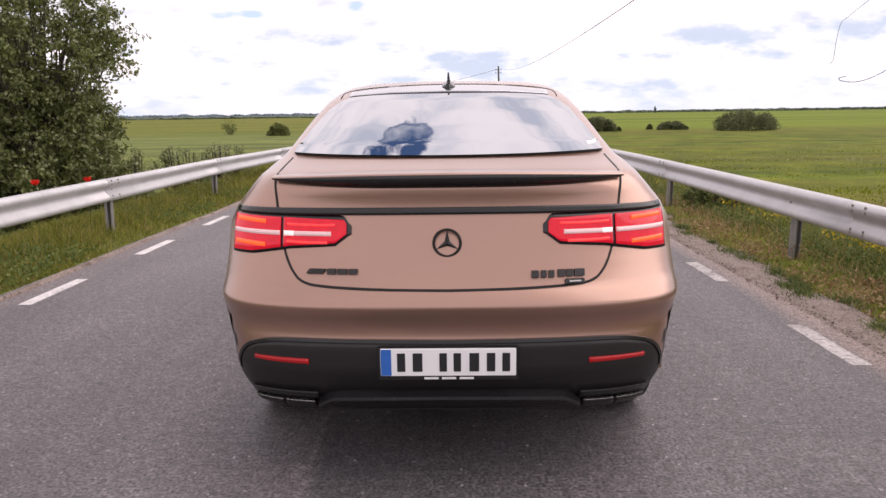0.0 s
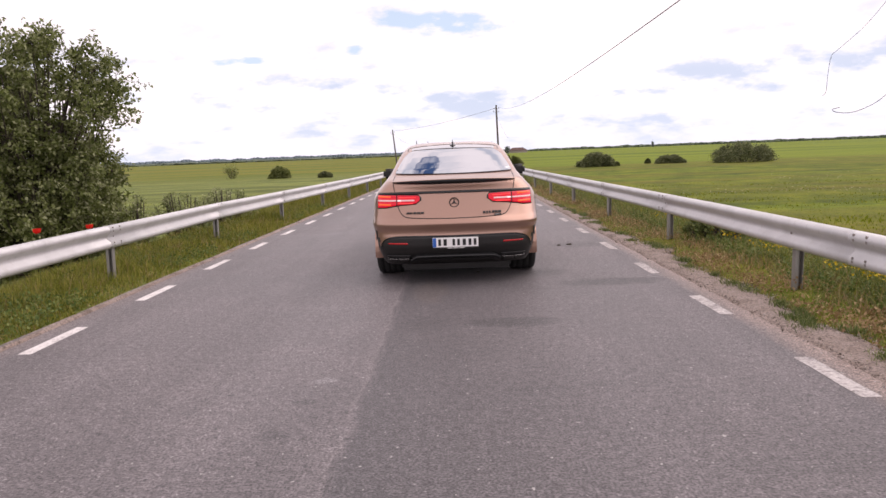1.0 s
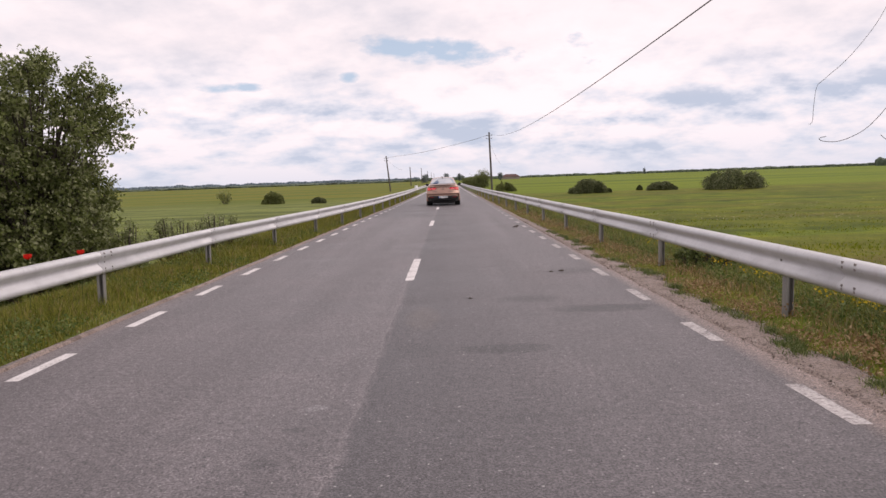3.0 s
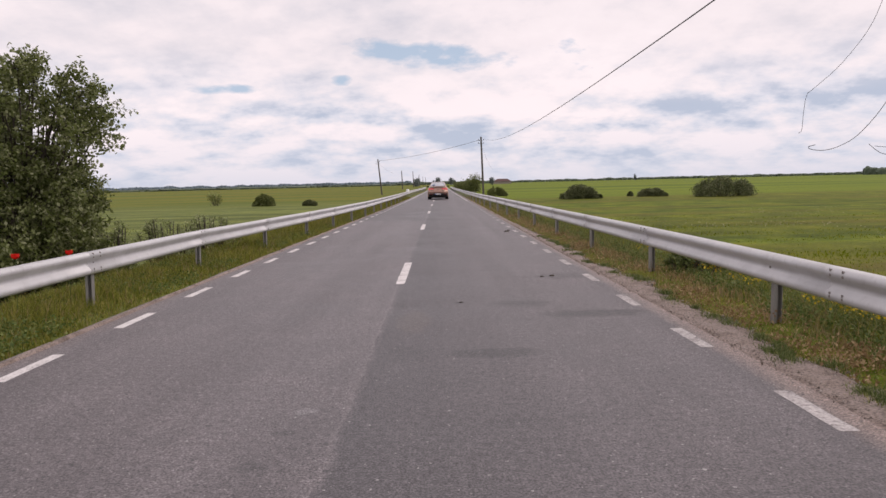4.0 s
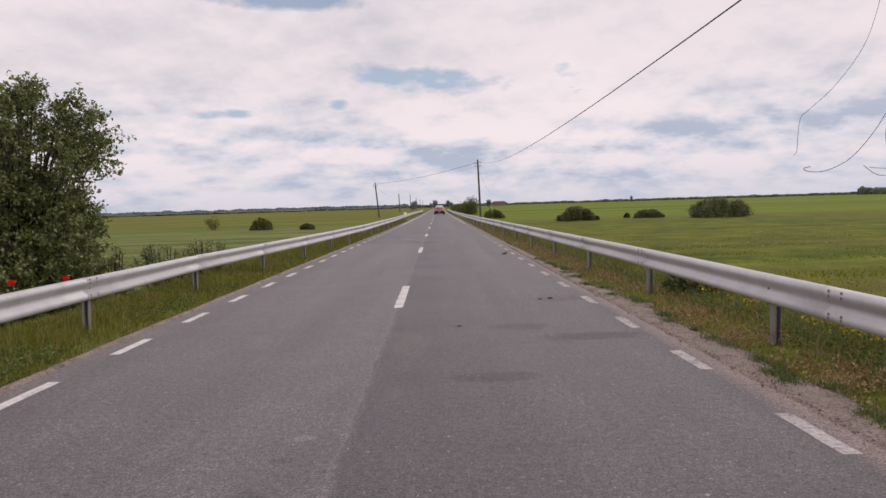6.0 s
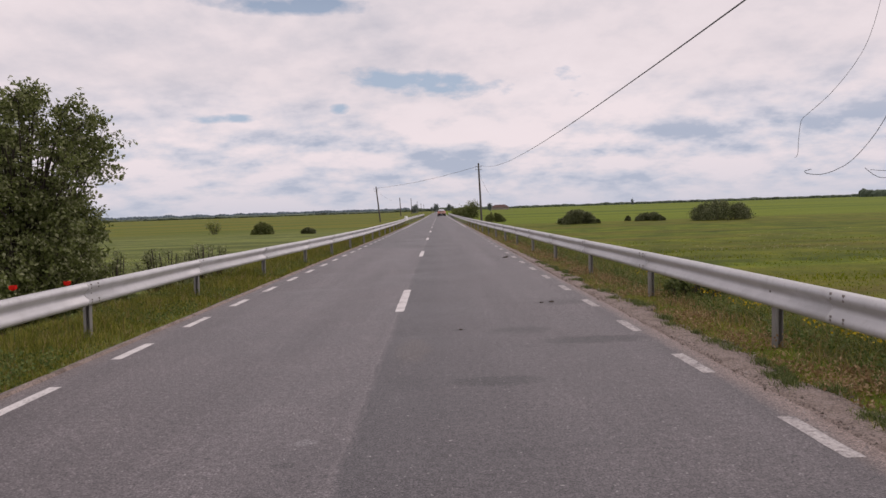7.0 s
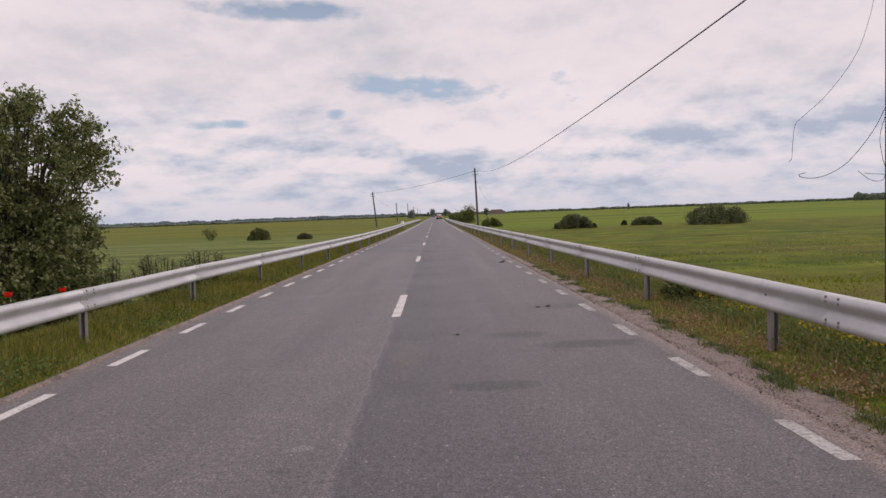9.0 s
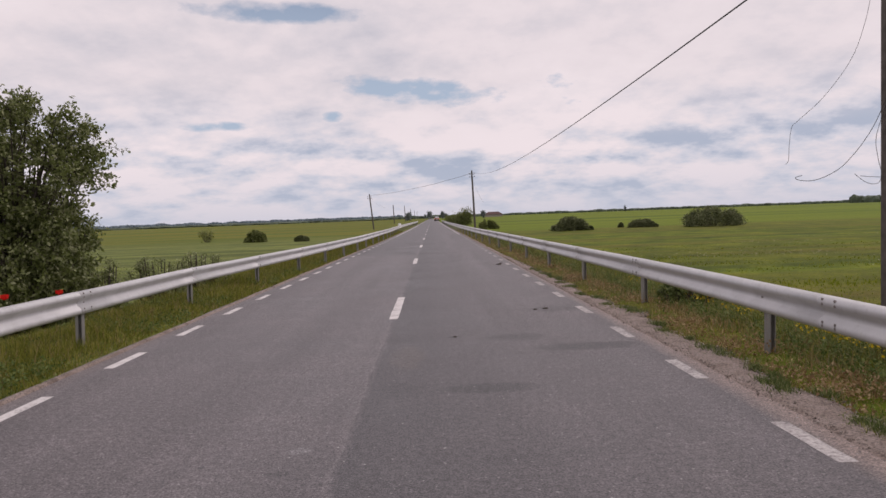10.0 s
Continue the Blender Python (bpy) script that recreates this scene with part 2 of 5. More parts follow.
def ground_material():
    m, nt, b = material("meadow")
    p = coords(nt)
    sep = nt.nodes.new("ShaderNodeSeparateXYZ")
    nt.links.new(p, sep.inputs[0])
    x, y, z = sep.outputs
    n2 = noisen(nt, p, 0.42, 8, 0.7)
    n3 = noisen(nt, p, 7.0, 5, 0.7)
    g = rampn(nt, n2, ((0.34, (0.040, 0.064, 0.003)), (0.5, (0.088, 0.118, 0.005)), (0.66, (0.150, 0.166, 0.009))))
    # far crop to one side of the road, drier grass on the other
    rows = nt.nodes.new("ShaderNodeCombineXYZ")
    nt.links.new(mathn(nt, "MULTIPLY", x, 0.12), rows.inputs[0])
    nt.links.new(y, rows.inputs[1])
    strips = noisen(nt, rows.outputs[0], 0.028, 4, 0.55)
    crop = rampn(nt, strips, ((0.34, (0.052, 0.084, 0.008)), (0.46, (0.108, 0.150, 0.008)), (0.56, (0.142, 0.184, 0.008)), (0.68, (0.105, 0.130, 0.016))))
    dry = rampn(nt, strips, ((0.40, (0.150, 0.140, 0.013)), (0.46, (0.082, 0.116, 0.011)), (0.52, (0.165, 0.152, 0.015)), (0.58, (0.080, 0.116, 0.013))))
    far_r = mathn(nt, "MULTIPLY", mathn(nt, "DIVIDE", mathn(nt, "SUBTRACT", y, 82.0), 14.0, True), mathn(nt, "GREATER_THAN", x, 0.0))
    far_l = mathn(nt, "MULTIPLY", mathn(nt, "DIVIDE", mathn(nt, "SUBTRACT", y, 75.0), 30.0, True), mathn(nt, "LESS_THAN", x, 0.0))
    pale = mathn(nt, "MULTIPLY", mathn(nt, "LESS_THAN", x, 0.0), 0.8)
    g = mixn(nt, pale, g, rampn(nt, n2, ((0.3, (0.096, 0.126, 0.032)), (0.7, (0.165, 0.186, 0.052)))))
    g = mixn(nt, 1.0, g, rampn(nt, noisen(nt, rows.outputs[0], 0.35, 6, 0.65), ((0.36, 0.66), (0.64, 1.34))), "MULTIPLY")
    # reddish seed heads in drifts
    red = rampn(nt, noisen(nt, rows.outputs[0], 0.09, 4, 0.6), ((0.47, 0.0), (0.62, 0.50)))
    g = mixn(nt, mathn(nt, "MULTIPLY", red, mathn(nt, "GREATER_THAN", x, 0.0)), g, (0.150, 0.100, 0.024))
    g = mixn(nt, far_r, g, crop)
    g = mixn(nt, far_l, g, dry)
    g = mixn(nt, 1.0, g, rampn(nt, n3, ((0.3, 0.62), (0.7, 1.35))), "MULTIPLY")
    nt.links.new(g, b.inputs["Base Color"])
    b.inputs["Roughness"].default_value = 0.9
    b.inputs["Specular IOR Level"].default_value = 0.15
    bumpn(nt, b, mathn(nt, "ADD", n3, n2), 0.7, 0.05)
    return m


def gravel_material():
    m, nt, b = material("dusty gravel")
    p = coords(nt)
    n1, n2, n3 = noisen(nt, p, 3.0, 6, 0.65), noisen(nt, p, 45, 4, 0.7), noisen(nt, p, 170, 2)
    c = rampn(nt, n1, ((0.28, (0.150, 0.112, 0.092)), (0.46, (0.300, 0.236, 0.204)), (0.58, (0.350, 0.282, 0.250)), (0.76, (0.150, 0.112, 0.088))))
    c = mixn(nt, 1.0, c, rampn(nt, n2, ((0.34, 0.40), (0.5, 1.0), (0.68, 1.35))), "MULTIPLY")
    crumbs = rampn(nt, noisen(nt, p, 22, 4, 0.7), ((0.34, 0.8), (0.42, 0.0)))
    c = mixn(nt, crumbs, c, (0.085, 0.065, 0.050))
    nt.links.new(c, b.inputs["Base Color"])
    b.inputs["Roughness"].default_value = 0.95
    bumpn(nt, b, mathn(nt, "ADD", n2, mathn(nt, "MULTIPLY", n3, 0.5)), 0.9, 0.025)
    return m


def galvanised(name, tint=(0.58, 0.575, 0.58)):
    m, nt, b = material(name)
    p = objco(nt)
    n1, n2 = noisen(nt, p, 3.5, 6, 0.6), noisen(nt, p, 40, 4, 0.6)
    c = rampn(nt, n1, ((0.3, tuple(v * 0.84 for v in tint)), (0.7, tint)))
    grime = rampn(nt, noisen(nt, p, 11, 6, 0.7), ((0.56, 0.0), (0.75, 0.45)))
    c = mixn(nt, grime, c, (0.30, 0.28, 0.26))
    nt.links.new(c, b.inputs["Base Color"])
    b.inputs["Metallic"].default_value = 0.35
    nt.links.new(rampn(nt, n2, ((0.3, 0.36), (0.7, 0.52))), b.inputs["Roughness"])
    bumpn(nt, b, n2, 0.12, 0.004)
    return m


def leafy(name, lo, mid, hi, trans=0.25):
    m, nt, b = material(name)
    r = nt.nodes.new("ShaderNodeNewGeometry").outputs["Random Per Island"]
    c = rampn(nt, r, ((0.0, lo), (0.55, mid), (1.0, hi)))
    nt.links.new(c, b.inputs["Base Color"])
    b.inputs["Roughness"].default_value = 0.6
    b.inputs["Specular IOR Level"].default_value = 0.3
    tr = nt.nodes.new("ShaderNodeBsdfTranslucent")
    nt.links.new(c, tr.inputs["Color"])
    mx = nt.nodes.new("ShaderNodeMixShader")
    mx.inputs[0].default_value = trans
    nt.links.new(b.outputs[0], mx.inputs[1])
    nt.links.new(tr.outputs[0], mx.inputs[2])
    nt.links.new(mx.outputs[0], nt.nodes["Material Output"].inputs["Surface"])
    return m


def worn_paint_material():
    m, nt, b = material("worn road paint")
    p = coords(nt)
    w = mathn(nt, "ADD", mathn(nt, "MULTIPLY", noisen(nt, p, 30, 6, 0.75), 0.7), mathn(nt, "MULTIPLY", noisen(nt, p, 4, 4), 0.3))
    col = rampn(nt, w, ((0.40, (0.185, 0.165, 0.165)), (0.50, (0.40, 0.37, 0.36)), (0.62, (0.60, 0.57, 0.55))))
    nt.links.new(col, b.inputs["Base Color"])
    b.inputs["Roughness"].default_value = 0.85
    bumpn(nt, b, noisen(nt, p, 90, 3), 0.5, 0.004)
    return m


WORN = worn_paint_material()
ASPHALT, PAINT, MEADOW, GRAVEL = asphalt_material(), paint_material(), ground_material(), gravel_material()
STEEL, POST_STEEL = galvanised("galvanised steel"), galvanised("weathered post steel", (0.30, 0.29, 0.28))
RUST = plain("dull bolt steel", (0.24, 0.215, 0.20), 0.7, 0.4)
GRASS = leafy("grass blades", (0.086, 0.104, 0.014), (0.190, 0.208, 0.026), (0.360, 0.320, 0.075), 0.38)
WEED = leafy("weed leaves", (0.060, 0.095, 0.022), (0.110, 0.160, 0.035), (0.210, 0.240, 0.075), 0.3)
BLUEGRASS = leafy("bluish grass blades", (0.060, 0.092, 0.024), (0.120, 0.160, 0.044), (0.270, 0.280, 0.120), 0.35)
REDGRASS = leafy("reddish withered grass", (0.170, 0.100, 0.050), (0.320, 0.205, 0.105), (0.470, 0.350, 0.200), 0.3)
DRYGRASS = leafy("dry grass", (0.160, 0.130, 0.040), (0.300, 0.220, 0.090), (0.420, 0.310, 0.160), 0.3)
LEAF = leafy("willow leaves", (0.075, 0.098, 0.026), (0.165, 0.196, 0.058), (0.360, 0.375, 0.215), 0.42)
BUSHLEAF = leafy("bush leaves", (0.055, 0.080, 0.020), (0.100, 0.130, 0.034), (0.175, 0.205, 0.070), 0.3)
BARK = plain("bark", (0.060, 0.048, 0.038), 0.9, scale=14, vary=0.4, bump=0.02)
POLEWOOD = plain("old pole wood", (0.085, 0.072, 0.064), 0.85, scale=10, vary=0.35, bump=0.01)
WIRE = plain("black cable", (0.02, 0.02, 0.022), 0.6)

# ---- structure: ground, road, markings ----
def link_mesh(name, verts, faces, mat, parent=None, smooth=False):
    me = bpy.data.meshes.new(name)
    me.from_pydata(verts, [], faces)
    me.update()
    if mat:
        me.materials.append(mat)
    if smooth:
        me.polygons.foreach_set("use_smooth", [True] * len(me.polygons))
    ob = new(name, me)
    if parent:
        ob.parent = parent
    return ob


def part(name, bm, mat, parent, label="", smooth=False):
    me = bpy.data.meshes.new(name)
    bmesh.ops.recalc_face_normals(bm, faces=bm.faces)
    bm.to_mesh(me)
    bm.free()
    me.materials.append(mat)
    if smooth:
        me.polygons.foreach_set("use_smooth", [True] * len(me.polygons))
    ob = new(name, me)
    ob.parent = parent
    if label:
        ob["label"] = label
    return ob


def lerp_track(track, y):
    return float(np.interp(y, [p[0] for p in track], [p[1] for p in track]))


RAIL_R = ((-12, 3.36), (12, 3.34), (18, 3.22), (30, 3.02), (44, 2.72), (68, 2.45), (110, 2.3), (170, 2.3))
RAIL_L = ((-12, -4.6), (13, -4.6), (21, -4.1), (26, -3.87), (33, -3.62), (55, -3.5), (80, -3.75), (170, -3.5))
LINE_R = ((-12, 2.36), (4, 2.345), (8, 2.29), (14, 2.24), (25, 2.22), (50, 2.2), (110, 2.0), (600, 2.0))
LINE_L = ((-12, -3.57), (9, -3.56), (12, -3.53), (25, -3.38), (40, -3.16), (75, -2.9), (110, -2.8), (600, -2.8))
FIELD = -0.75


def road_sheet():
    ys = list(np.arange(-14, 40, 1.0)) + list(np.arange(40, 120, 5.0)) + list(np.arange(120, 701, 40.0))
    cols = (-0.42, -0.21, 0.0, 0.5, 1.0, 1.21, 1.42)
    verts, faces = [], []
    for y in ys:
        l, r = lerp_track(LINE_L, y), lerp_track(LINE_R, y)
        for c in cols:
            s = min(max(c, 0), 1)
            x = l + (r - l) * s
            if c < 0:
                x = l + c
            if c > 1:
                x = r + (c - 1) * 0.8
            jag = 0.05 * noise.noise((x * 3, y * 1.3, 0)) if c in (-0.42, 1.42) else 0
            verts.append((x + jag, y, 0.0 if -0.3 <= c <= 1.3 else -0.008))
    n = len(cols)
    for i in range(len(ys) - 1):
        for j in range(n - 1):
            a = i * n + j
            faces.append((a, a + 1, a + n + 1, a + n))
    ob = link_mesh("road", verts, faces, ASPHALT)
    return tagged(ob, "worn grey asphalt country road with a lengthwise joint", "road", kind="structure")


def ground_sheet():
    # distances from the road's edges, with the height there
    prof = ((0.0, -0.04), (0.55, -0.03), (1.0, 0.0), (1.9, -0.08), (3.2, -0.42), (5.0, -0.68), (8, FIELD), (16, FIELD), (35, FIELD), (80, FIELD), (200, FIELD), (600, FIELD), (2500, FIELD))
    ys = [-400, -120, -40] + list(np.arange(-14, 50, 1.5)) + [55, 62, 70, 80, 92, 110, 130, 160, 200, 260, 340, 440, 560, 700, 1000, 1600, 2600, 4500]
    verts, faces = [], []
    for y in ys:
        l, r = lerp_track(LINE_L, y) - 0.30, lerp_track(LINE_R, y) + 0.24
        row = [(l - d, h) for d, h in reversed(prof)] + [(r + d, h) for d, h in prof]
        for x, h in row:
            d = max(l - x, x - r)
            k = noise.noise((x * 0.5, y * 0.5, 2.0)) * 0.09 * min(1, max(0, d) / 3) if d < 60 else 0
            if y > 120 and h < -0.1:
                h = h * max(0.0, 1 - (y - 120) / 300)
            verts.append((x, y, h + k))
    n = 2 * len(prof)
    for i in range(len(ys) - 1):
        for j in range(n - 1):
            a = i * n + j
            faces.append((a, a + 1, a + n + 1, a + n))
    ob = link_mesh("ground", verts, faces, MEADOW, smooth=True)
    return tagged(ob, "flat green meadow and fields beside a low road bank", "ground", kind="structure")


def shoulder_width(y):
    w = 0.50 + 0.20 * noise.noise((y * 0.45, 5.0, 1)) + 0.16 * noise.noise((y * 2.1, 3.0, 1)) + 0.08 * noise.noise((y * 6.1, 7.0, 1))
    return max(0.08, w * float(np.interp(y, (6, 15, 30, 90), (1.0, 0.7, 0.45, 0.3))))


def shoulder(name, side):
    verts, faces = [], []
    ys = np.concatenate([np.arange(-14, 24, 0.12), np.arange(24, 90, 0.5)])
    cols = 8
    for y in ys:
        e = lerp_track(LINE_R if side > 0 else LINE_L, y) + side * (0.2 if side > 0 else 0.26)
        wide = shoulder_width(y) if side > 0 else (0.09 + 0.09 * noise.noise((y * 0.8, 9.0, side)) + 0.07 * noise.noise((y * 3.1, 2.0, side)))
        for c in range(cols):
            s = c / (cols - 1)
            x = e + side * wide * s
            z = 0.006 + 0.02 * math.sin(math.pi * min(1, s * 1.1)) + 0.012 * noise.noise((x * 4, y * 4, 1)) - 0.07 * (s > 0.99) - 0.02 * (s == 0)
            verts.append((x, y, z))
    for i in range(len(ys) - 1):
        for j in range(cols - 1):
            a = i * cols + j
            faces.append((a, a + 1, a + cols + 1, a + cols))
    ob = link_mesh(name, verts, faces, GRAVEL, smooth=True)
    return tagged(ob, "dusty gravel shoulder with thin tufts of grass", "shoulder", kind="structure")


def dash(name, track, y0, length, width, mat=None):
    verts, faces = [], []
    n = max(2, int(length / 0.25))
    for i in range(n + 1):
        y = y0 + length * i / n
        x = lerp_track(track, y)
        jl, jr = (0.012 * noise.noise((x * 9, y * 7, k)) for k in (0, 4))
        verts += [(x - width / 2 + jl, y, 0.0018), (x + width / 2 + jr, y, 0.0018)]
    faces = [(2 * i, 2 * i + 1, 2 * i + 3, 2 * i + 2) for i in range(n)]
    return link_mesh(name, verts, faces, mat or PAINT)


road = road_sheet()
ground_sheet()
shoulder("shoulder_right", 1)
shoulder("shoulder_left", -1)
CENTRE = ((-12, -0.645), (600, -0.665))
for k in range(-1, 12):
    d = dash("centre_dash", CENTRE, 10.10 + 12.15 * k, 2.80, 0.135)
    d.parent = road
for k in range(-5, 50):
    if k < 25:
        dash("edge_dash", LINE_R, 3.82 + 2.05 * k, 0.78, 0.115, WORN).parent = road
    dash("edge_dash", LINE_L, 5.28 + 2.035 * k, 0.88, 0.115).parent = road
verts, faces = [], []
for y0, y1 in ((56, 110), (110, 300)):
    for tr in (LINE_R, LINE_L):
        b = len(verts)
        for y in (y0, y1):
            x = lerp_track(tr, y)
            verts += [(x - 0.055, y, 0.004), (x + 0.055, y, 0.004)]
        faces.append((b, b + 1, b + 3, b + 2))
tagged(link_mesh("far_edge_line", verts, faces, PAINT, road), kind="stuff")

# ---- guard rails ----
W_BEAM = tuple((d, 0.418 + (z - 0.422) * 1.03) for d, z in ((0.0, 0.712), (0.032, 0.709), (0.060, 0.699), (0.076, 0.680), (0.080, 0.660), (0.074, 0.630), (0.030, 0.592), (0.020, 0.566), (0.030, 0.540), (0.074, 0.502), (0.080, 0.470), (0.074, 0.446), (0.055, 0.430), (0.0, 0.422)))


def beam_mesh(track, side, y0, y1, lift=0.0, proud=0.0):
    n = max(2, int((y1 - y0) / 1.0))
    verts, faces, k = [], [], len(W_BEAM)
    for i in range(n + 1):
        y = y0 + (y1 - y0) * i / n
        x = lerp_track(track, y)
        wob = 0.006 * noise.noise((y * 0.3, side, 0))
        for d, z in W_BEAM:
            verts.append((x - side * (d + proud), y, z + lift + wob))
        for d, z in reversed(W_BEAM):
            verts.append((x - side * (d + proud - 0.005), y, z + lift + wob - 0.003))
    m = 2 * k
    for i in range(n):
        for j in range(m):
            a, b = i * m + j, i * m + (j + 1) % m
            faces.append((a, b, b + m, a + m))
    faces += [tuple(range(m)), tuple(n * m + j for j in reversed(range(m)))]
    return verts, faces


def box_bm(bm, sx, sy, sz, m, bevel=0.0):
    r = bmesh.ops.create_cube(bm, size=1, matrix=m @ Matrix.Diagonal((sx, sy, sz, 1)))
    if bevel:
        es = {e for v in r["verts"] for e in v.link_edges}
        bmesh.ops.bevel(bm, geom=list(es), offset=bevel, segments=2, affect="EDGES")


def post_mesh():
    # sigma post: a folded channel open along the road
    prof = ((-0.042, -0.035), (-0.042, 0.035), (0.042, 0.035), (0.042, -0.035), (0.036, -0.035), (0.036, 0.028), (-0.010, 0.028), (-0.010, -0.035))
    k = len(prof)
    verts = [(x, y, z) for z in (-0.35, 0.66) for x, y in prof]
    faces = [(j, (j + 1) % k, (j + 1) % k + k, j + k) for j in range(k)] + [tuple(reversed(range(k))), tuple(range(k, 2 * k))]
    me = bpy.data.meshes.new("post")
    me.from_pydata(verts, [], faces)
    me.materials.append(POST_STEEL)
    return me


def bolt_mesh():
    bm = bmesh.new()
    bmesh.ops.create_cone(bm, cap_ends=True, segments=6, radius1=0.014, radius2=0.010, depth=0.015, matrix=Matrix.Rotation(radians(90), 4, "Y"))
    me = bpy.data.meshes.new("bolt")
    bm.to_mesh(me)
    bm.free()
    me.materials.append(RUST)
    return me


POST, BOLT = post_mesh(), bolt_mesh()


def guard_rail(track, side, splices, posts, label):
    rail = new("guard_rail")
    for i in range(len(splices) - 1):
        v, f = beam_mesh(track, side, splices[i] - 0.16, splices[i + 1] + 0.16, 0.0, 0.0055 * (i % 2))
        link_mesh("beam", v, f, STEEL, rail, smooth=True)
    for y in posts:
        x = lerp_track(track, y)
        p = new("post", POST)
        p.parent = rail
        p.matrix_basis = pose(x + side * 0.045, y, 0, 0.8 * math.sin(y), 1.2 * math.sin(3 * y) - side * 0.8, 0)
        if y < 30:
            b = new("bolt", BOLT)
            b.parent = rail
            b.location = (x - side * 0.024, y, 0.570)
    for y in splices:
        if 1 < y < 26:
            x = lerp_track(track, y)
            for dy in (-0.09, 0.09):
                for z in (0.648, 0.690, 0.494, 0.464):
                    b = new("bolt", BOLT)
                    b.parent = rail
                    b.location = (x - side * 0.080, y + dy, z)
    return tagged(rail, label, "guard rail", "guard rails")


STEPS_R = [-10.7, -6.6, -2.5, 1.5, 5.57] + [11.0 + 4.10 * k for k in range(38)]
guard_rail(RAIL_R, 1, STEPS_R, [6.82 + 4.10 * k for k in range(-4, 39)], "grey galvanised steel guard rail on posts along a gravel shoulder")
STEPS_L = [8.85 + 4.0 * k for k in range(-5, 39)]
left_rail = guard_rail(RAIL_L, -1, STEPS_L, STEPS_L[1:], "grey galvanised steel guard rail on posts along a grassy verge")
# rounded white end piece where a second run begins
bm = bmesh.new()
bmesh.ops.create_cone(bm, cap_ends=True, segments=14, radius1=0.19, radius2=0.17, depth=0.52, matrix=Matrix.Translation((lerp_track(RAIL_L, 76.9) - 0.03, 77.1, 0.68)))
part("terminal", bm, plain("white enamel", (0.86, 0.86, 0.86), 0.5), left_rail, "white rounded end piece")

# ---- the car ----
BRONZE, _nt, _b = material("matte bronze paint")
_n = noisen(_nt, objco(_nt), 900, 2)
_nt.links.new(rampn(_nt, _n, ((0.3, (0.29, 0.156, 0.108)), (0.7, (0.36, 0.200, 0.142)))), _b.inputs["Base Color"])
_b.inputs["Metallic"].default_value = 0.8
_b.inputs["Coat Weight"].default_value = 1.0
_b.inputs["Coat Roughness"].default_value = 0.24
_b.inputs["Coat IOR"].default_value = 1.75
_nt.links.new(rampn(_nt, noisen(_nt, objco(_nt), 2.5, 5), ((0.3, 0.30), (0.7, 0.36))), _b.inputs["Roughness"])
BLACK = plain("gloss black plastic", (0.012, 0.012, 0.013), 0.22, scale=20)
SATIN = plain("satin black plastic", (0.010, 0.009, 0.009), 0.42, scale=30)
SEAM = plain("dark seam rubber", (0.010, 0.008, 0.008), 0.8)
RUBBER = plain("tyre rubber", (0.014, 0.014, 0.014), 0.85, scale=40, bump=0.003)
RIM = plain("dark alloy", (0.05, 0.05, 0.052), 0.35, 0.8)
CHROME = plain("dull chrome", (0.45, 0.44, 0.43), 0.25, 0.9)
PLATE = plain("plate white", (0.80, 0.80, 0.80), 0.45, vary=0.04)
PLATEBLUE = plain("plate blue", (0.02, 0.12, 0.45), 0.45)
INK = plain("plate ink", (0.012, 0.012, 0.014), 0.5)
GLASS, _nt, _b = material("tinted rear glass")
_b.inputs["Base Color"].default_value = (0.55, 0.57, 0.60, 1)
_b.inputs["Roughness"].default_value = 0.015
_b.inputs["IOR"].default_value = 1.6
_b.inputs["Metallic"].default_value = 1.0


def lamp_material(name, color, glow, strength):
    m, nt, b = material(name)
    b.inputs["Base Color"].default_value = (*color, 1)
    b.inputs["Roughness"].default_value = 0.12
    b.inputs["Coat Weight"].default_value = 0.15
    b.inputs["Specular IOR Level"].default_value = 0.3
    n = noisen(nt, objco(nt), 30, 3)
    nt.links.new(rampn(nt, n, ((0.3, tuple(g * 0.75 for g in glow)), (0.7, glow))), b.inputs["Emission Color"])
    b.inputs["Emission Strength"].default_value = strength
    return m


LENS = lamp_material("red lamp lens", (0.26, 0.004, 0.010), (0.80, 0.008, 0.030), 0.50)
LEDGLOW = lamp_material("lit lamp band", (0.5, 0.03, 0.01), (1.0, 0.13, 0.02), 0.80)
CLEAR = lamp_material("pale lamp strip", (0.60, 0.42, 0.42), (0.9, 0.6, 0.6), 0.22)
# a faint glow is put into the unlit reflectors; the brake light shares it
REFLEX = lamp_material("red reflector", (0.30, 0.010, 0.012), (0.6, 0.02, 0.02), 0.12)

